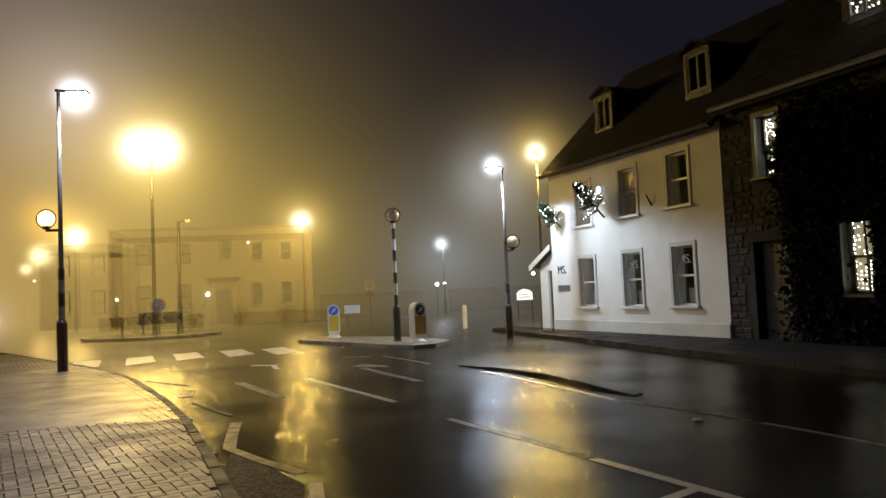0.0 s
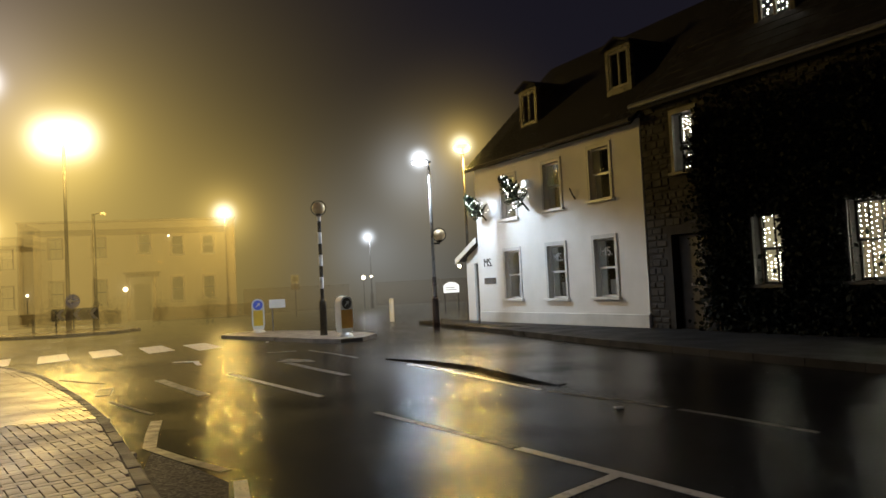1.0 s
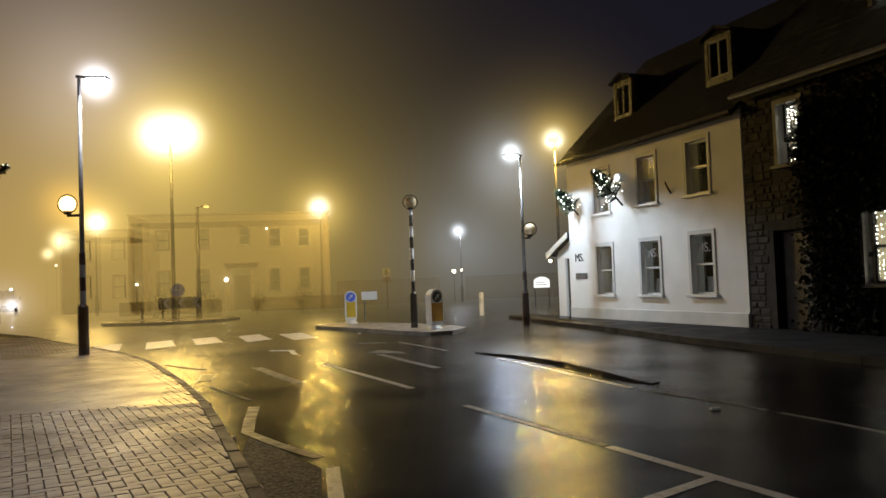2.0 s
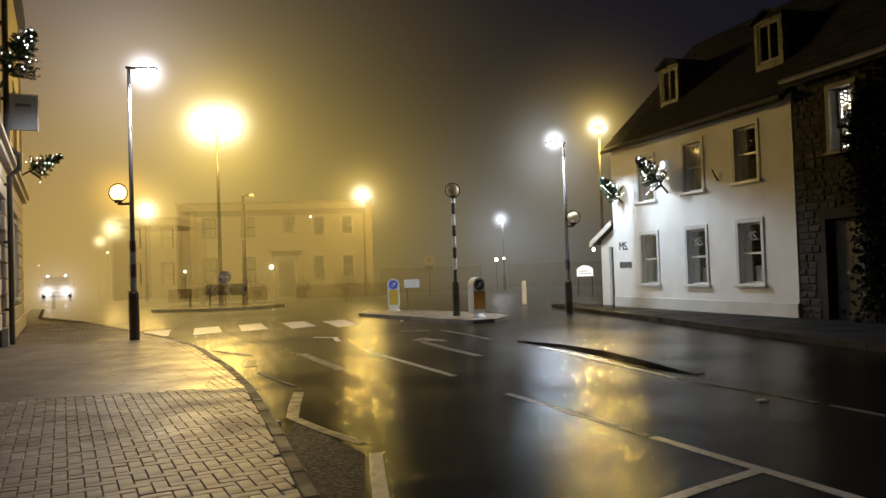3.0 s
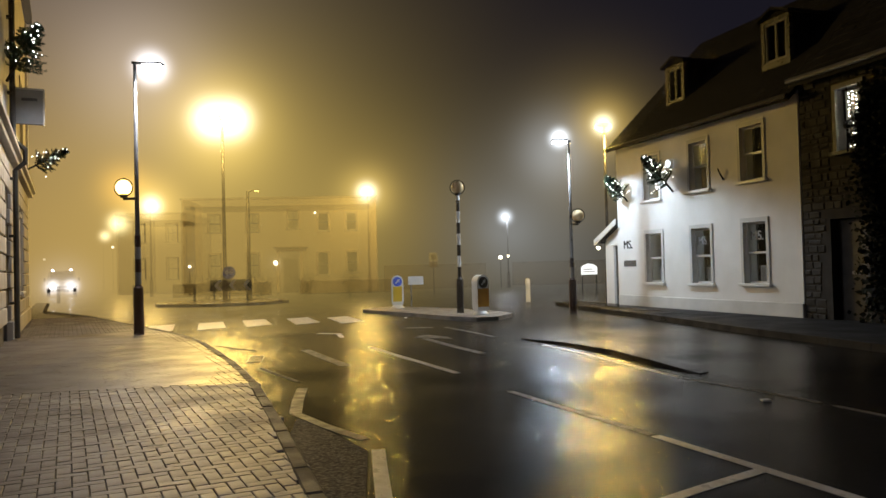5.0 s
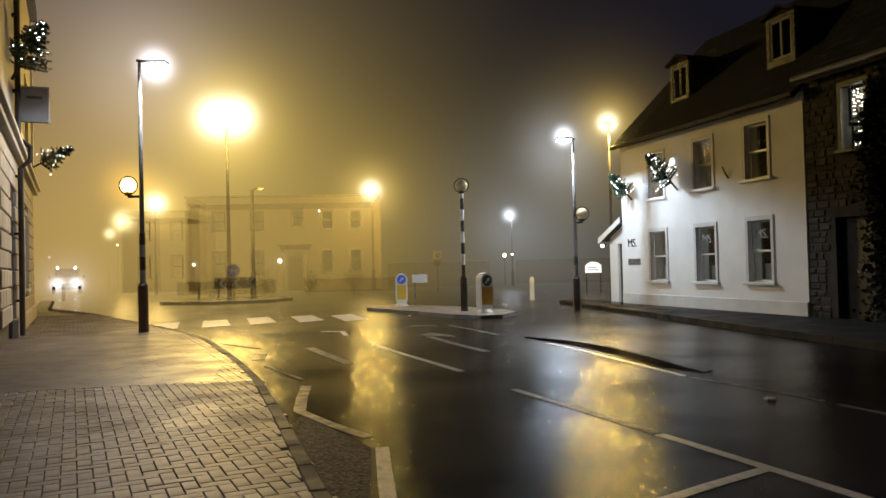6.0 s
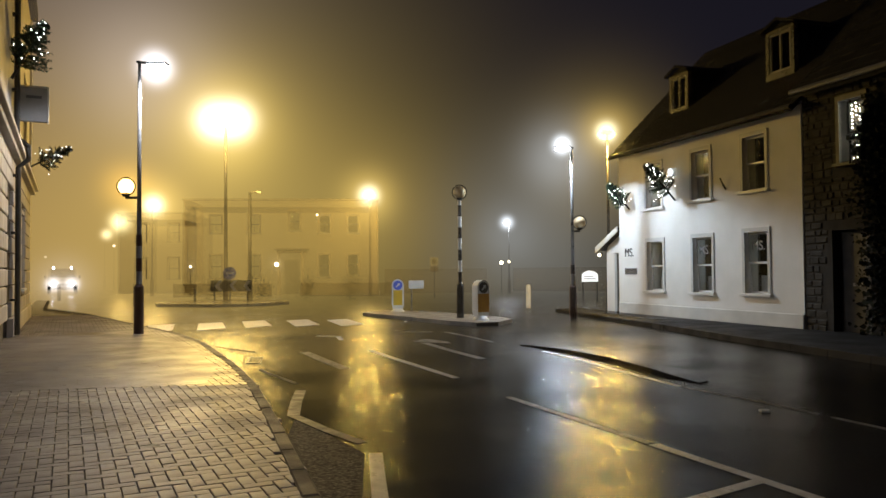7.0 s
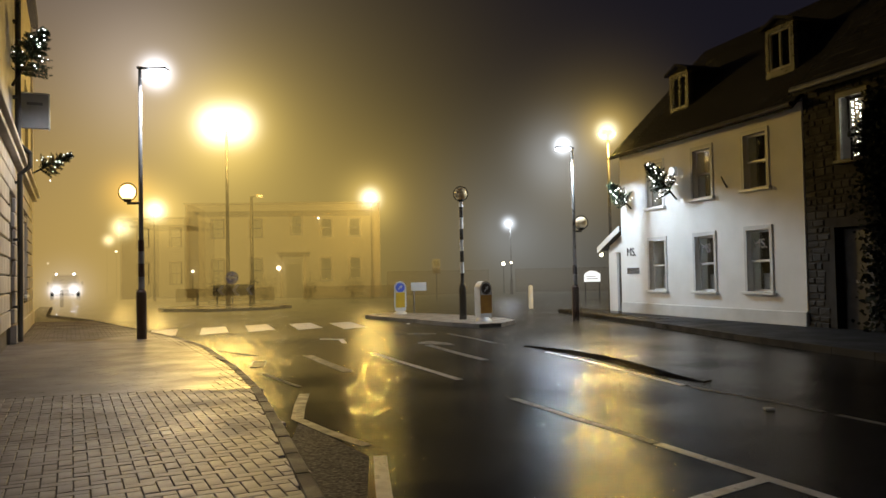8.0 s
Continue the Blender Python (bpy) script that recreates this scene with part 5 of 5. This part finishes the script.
for k, (x, y, w) in enumerate(((-10.8, 45.6, 0.5), (-8.2, 45.7, 0.45), (-5.6, 45.6, 0.5), (-13.6, 45.5, 0.6))):
    leaf_clump("garden_shrub", pose(x, y, 0), "leafy garden shrub behind the low wall, lightened for fog", "shrub", [((0, 0, 0), (0.1, 0, 1.25), w * 0.55), ((0, 0, 0), (-0.4, 0.1, 1.0), w * 0.5), ((0, 0, 0), (0.5, 0, 0.9), w * 0.5)], 260, 0.10, SHRUB)


def lit_sign():
    t = thing("lit_shop_sign", pose(6.35, 34.0, 0.0), "small white glowing arched shop sign in the side street", "sign")
    prof = [(-0.34, 0.85), (0.36, 0.85), (0.36, 1.18), (0.2, 1.30), (-0.05, 1.34), (-0.24, 1.26), (-0.34, 1.16)]
    bm = bmesh.new()
    a, b = [bm.verts.new((x, -0.04, z)) for x, z in prof], [bm.verts.new((x, 0.04, z)) for x, z in prof]
    bm.faces.new(a)
    bm.faces.new(b[::-1])
    for i in range(len(prof)):
        bm.faces.new((a[i], a[(i + 1) % len(prof)], b[(i + 1) % len(prof)], b[i]))
    bmesh.ops.recalc_face_normals(bm, faces=bm.faces[:])
    p = part("light_box", bm, SHOP_GLOW, t)
    part("writing_bar", boxes((-0.25, 0.25, -0.05, -0.041, 0.96, 1.0), (-0.25, 0.15, -0.05, -0.041, 1.06, 1.10)), SIGN_GREY, p)
    for x in (-0.3, 0.32):
        part("leg", tubes([(x, 0, -0.02), (x, 0, 0.86)], [0.025, 0.025], 8), BLACK_PAINT, t)


lit_sign()


def far_lamp_pair():
    for x, y, z, r in ((3.55, 48.6, 1.87, 0.12), (4.15, 50.0, 1.95, 0.08), (-15.2, 46.2, 1.75, 0.07), (-46.5, 90.0, 3.4, 0.14), (-29.95, 70.0, 3.9, 0.12)):
        t = thing("lantern_post", pose(x, y, 0), "thin post with a small glowing lantern in the fog", "lantern", "small far lanterns")
        part("post", tubes([(0, 0, -0.02), (0, 0, z - r * 0.8)], [0.04, 0.03], 8), BLACK_PAINT, t)
        l = part("lantern", ball((0, 0, z), r, 12, 8), PORCH_GLOW, t)
        part("cap", tubes([(0, 0, z + r * 0.85), (0, 0, z + r * 1.25)], [r * 0.7, r * 0.2], 10), BLACK_PAINT, l)


far_lamp_pair()


# white pillar added for the house's lit edge, the brightness in its colour
def lit_edge_pillar():
    t = thing("lit_edge_strip", pose(-15.2, 45.9, 0.0), "tall white strip standing for the house's lit edge", "pillar")
    part("shaft", boxes((-0.22, 0.22, 0.4, 0.8, -0.02, 5.2), bevel=0.03), RENDER_WHITE, t)
    part("cap", boxes((-0.28, 0.28, 0.34, 0.86, 5.2, 5.35), bevel=0.02), RENDER_WHITE, t)


lit_edge_pillar()


# ---- van ----
def prism(side, half, narrow, from_z):
    """A body with the given side outline, drawn in above from_z."""
    bm = bmesh.new()
    a = [bm.verts.new((x, -half + (narrow if z > from_z else 0.0), z)) for x, z in side]
    b = [bm.verts.new((x, half - (narrow if z > from_z else 0.0), z)) for x, z in side]
    bm.faces.new(a)
    bm.faces.new(b[::-1])
    for i in range(len(side)):
        bm.faces.new((a[i], a[(i + 1) % len(side)], b[(i + 1) % len(side)], b[i]))
    bmesh.ops.recalc_face_normals(bm, faces=bm.faces[:])
    bmesh.ops.bevel(bm, geom=bm.edges[:], offset=0.05, segments=2, affect="EDGES", profile=0.5)
    return bm


def waiting_van(m):
    c = thing("van", m, "grey van facing the junction with headlamps and roof markers on", "van")
    body = part("body", prism([(-2.3, 0.34), (2.3, 0.32), (2.36, 0.66), (2.22, 0.98), (1.45, 1.12), (0.85, 1.74), (-2.2, 1.80), (-2.36, 0.8)], 0.92, 0.14, 1.4), CAR_PAINT, c)
    q = [(1.43, -0.74, 1.15), (1.43, 0.74, 1.15), (0.92, 0.66, 1.68), (0.92, -0.66, 1.68)]
    bm = bmesh.new()
    lo, hi = [bm.verts.new(p) for p in q], [bm.verts.new((p[0] + 0.03, p[1], p[2] + 0.03)) for p in q]
    bm.faces.new(hi)
    bm.faces.new(lo[::-1])
    for i in range(4):
        bm.faces.new((lo[i], lo[(i + 1) % 4], hi[(i + 1) % 4], hi[i]))
    bmesh.ops.recalc_face_normals(bm, faces=bm.faces[:])
    part("windscreen", bm, BLACK_PAINT, body, "dark windscreen")
    part("bumper", boxes((2.28, 2.44, -0.86, 0.86, 0.32, 0.54), bevel=0.03), BLACK_PAINT, body)
    part("grille", boxes((2.33, 2.39, -0.42, 0.42, 0.58, 0.74)), BLACK_PAINT, body)
    for y in (-0.55, 0.55):
        h = part("headlight", boxes((2.26, 2.38, y - 0.19, y + 0.19, 0.58, 0.86), bevel=0.02), WHITE_PLASTIC, c)
        part("lens", ball((2.36, y, 0.72), 0.14, 14, 8), HEADLAMP, h, "bright headlamp lens")
        part("roof_marker", ball((0.86, y, 1.80), 0.06, 10, 6), HEADLAMP, c, "small white roof marker lamp")
        part("door_mirror", boxes((1.05, 1.2, y * 1.67 + (0.06 if y > 0 else -0.2), y * 1.67 + (0.2 if y > 0 else -0.06), 1.05, 1.28), bevel=0.02), BLACK_PAINT, body)
    for x in (-1.45, 1.5):
        for y in (-0.82, 0.82):
            w = part("wheel", tubes([(x, y - 0.1, 0.33), (x, y + 0.1, 0.33)], [0.33, 0.33], 20), TYRE, c)
            part("rim", tubes([(x, y - 0.11, 0.33), (x, y + 0.11, 0.33)], [0.2, 0.2], 14), STEEL, w)


waiting_van(pose(-26.6, 53.8, 0.0, 0, 0, -63.5))

# ---- kerbs, pavers and gutter, the smallest pieces last ----
KP = resampled(KERB_LINE, 0.60)
for a, b in zip(KP, KP[1:]):
    d = (b - a).normalized()
    n = Vector((d.y, -d.x))
    g = d * 0.006
    zj = rng.uniform(-0.004, 0.004)
    q = [a + g - n * 0.02, b - g - n * 0.02, b - g + n * 0.09, a + g + n * 0.09]
    bm = slab([tuple(p) for p in q], -0.01, 0.092 + zj)
    top = [e for e in bm.edges if all(v.co.z > 0.05 for v in e.verts)]
    bmesh.ops.bevel(bm, geom=top, offset=0.012, segments=1, affect="EDGES", profile=0.5)
    part("kerb_stone", bm, KERB, left_pave)
RK = resampled(rk, 0.9)
for a, b in zip(RK, RK[1:]):
    d = (b - a).normalized()
    n = Vector((d.y, -d.x))
    g = d * 0.006
    q = [a + g - n * 0.13, b - g - n * 0.13, b - g + n * 0.02, a + g + n * 0.02]
    part("kerb_stone", slab([tuple(p) for p in q], -0.01, 0.112), KERB_DARK, right_pave)


def inside_pave(p):
    """Whether p lies on the left pavement, between wall and kerb."""
    if (p - Vector(LEFT_A)).dot(LEFT_N) < 0.06:
        return False
    for a, b in zip(KERB_LINE, KERB_LINE[1:]):
        a, b = Vector(a), Vector(b)
        if a.y <= p.y < b.y:
            x = a.x + (b.x - a.x) * (p.y - a.y) / (b.y - a.y)
            return p.x < x + 0.03
    return False


def paver_mesh(w, l, h=0.018, c=0.004):
    """One block with chamfered top edges, centred on its place."""
    v, f = [], []
    for x, y in ((-w, -l), (w, -l), (w, l), (-w, l)):
        v += [(x / 2, y / 2, -0.02), (x / 2, y / 2, h - c), ((abs(x) / 2 - c) * (1 if x > 0 else -1), (abs(y) / 2 - c) * (1 if y > 0 else -1), h)]
    for i in range(4):
        j = (i + 1) % 4
        f += [(3 * i, 3 * j, 3 * j + 1, 3 * i + 1), (3 * i + 1, 3 * j + 1, 3 * j + 2, 3 * i + 2)]
    f.append((2, 5, 8, 11))
    return v, f


UNIT = 0.093
GAP = 0.0055
BORDER_A, BORDER_B = Vector((-2.57, 8.80)), Vector((-4.83, 8.35))


def paver_sites():
    """Herringbone: for each step of the stair, one block along and one block across."""
    for a in range(-170, 150):
        for b in range(-60, 60):
            # one pair of blocks for each lattice point (1, 1), (2, -2)
            i, j = a + 2 * b, a - 2 * b
            yield (i + 1.0, j + 0.5, 0)
            yield (i + 0.5, j + 2.0, 1)


def beyond_border(p):
    d = BORDER_B - BORDER_A
    return (p - BORDER_A).x * -d.y + (p - BORDER_A).y * d.x < 0


shared = {}
for o in (0, 1):
    w, l = (2 * UNIT - GAP, UNIT - GAP) if o == 0 else (UNIT - GAP, 2 * UNIT - GAP)
    me = bpy.data.meshes.new("paver")
    v, f = paver_mesh(w, l)
    me.from_pydata(v, [], f)
    me.materials.append(PAVER)
    shared[o] = (me, v, f)
near_count = 0
rest = {0: ([], []), 1: ([], [])}
for s, t, o in paver_sites():
    p = LEFT_N * (s * UNIT) + LEFT_U * (t * UNIT) + Vector((-3.0, 6.6))
    if not (-2.5 < p.y < 24.0) or not inside_pave(p):
        continue
    if p.y > 4 and abs(p.x) > p.y * 0.75 + 0.5:
        continue
    wet = 1 if beyond_border(p) else 0
    z = 0.066 + rng.uniform(-0.0015, 0.0015)
    tilt = (rng.gauss(0, 0.5), rng.gauss(0, 0.5)) if not wet else (rng.gauss(0, 0.12), rng.gauss(0, 0.12))
    m = pose(p.x, p.y, z, tilt[0], tilt[1], 26)
    if not wet and 4.2 < p.y < 6.2 and -2.9 < p.x and near_count < 300:
        ob = new("paver", shared[o][0])
        ob.matrix_basis = m
        ob.parent = left_pave
        near_count += 1
    else:
        V, F = rest[wet]
        n = len(V)
        V.extend([tuple(m @ Vector(q)) for q in shared[o][1]])
        F.extend([tuple(n + q for q in face) for face in shared[o][2]])
for wet, mat in ((0, PAVER), (1, PAVER_WET)):
    me = bpy.data.meshes.new("pavers")
    me.from_pydata(rest[wet][0], [], rest[wet][1])
    me.materials.append(mat)
    ob = new("pavers", me)
    ob.parent = left_pave
    tagged(ob, kind="stuff")

# slab level with the paver tops, standing for the water film that hides the joints
part("silted_bed", slab([(-2.75, 8.90), (-3.47, 8.72), (-4.83, 8.44), (-6.0, 8.2), (-7.3, 11.6), (-8.9, 15.3), (-7.2, 17.6), (-6.1, 16.3), (-4.75, 14.1), (-3.85, 12.2), (-3.1, 10.5)], 0.06, 0.0842), PAVER_WET, left_pave)

# a fallen leaf on the pavers
bm = bmesh.new()
vs = [bm.verts.new(p) for p in ((-0.06, 0, 0.0), (-0.02, 0.025, 0.012), (0.05, 0.01, 0.004), (0.06, -0.01, 0.0), (0.0, -0.03, 0.01))]
bm.faces.new(vs)
bmesh.ops.solidify(bm, geom=bm.faces[:], thickness=0.003)
tagged(part("fallen_leaf", bm, WATER, m=pose(-2.16, 5.72, 0.086)), "curled dark fallen leaf on the pavers", "leaf")
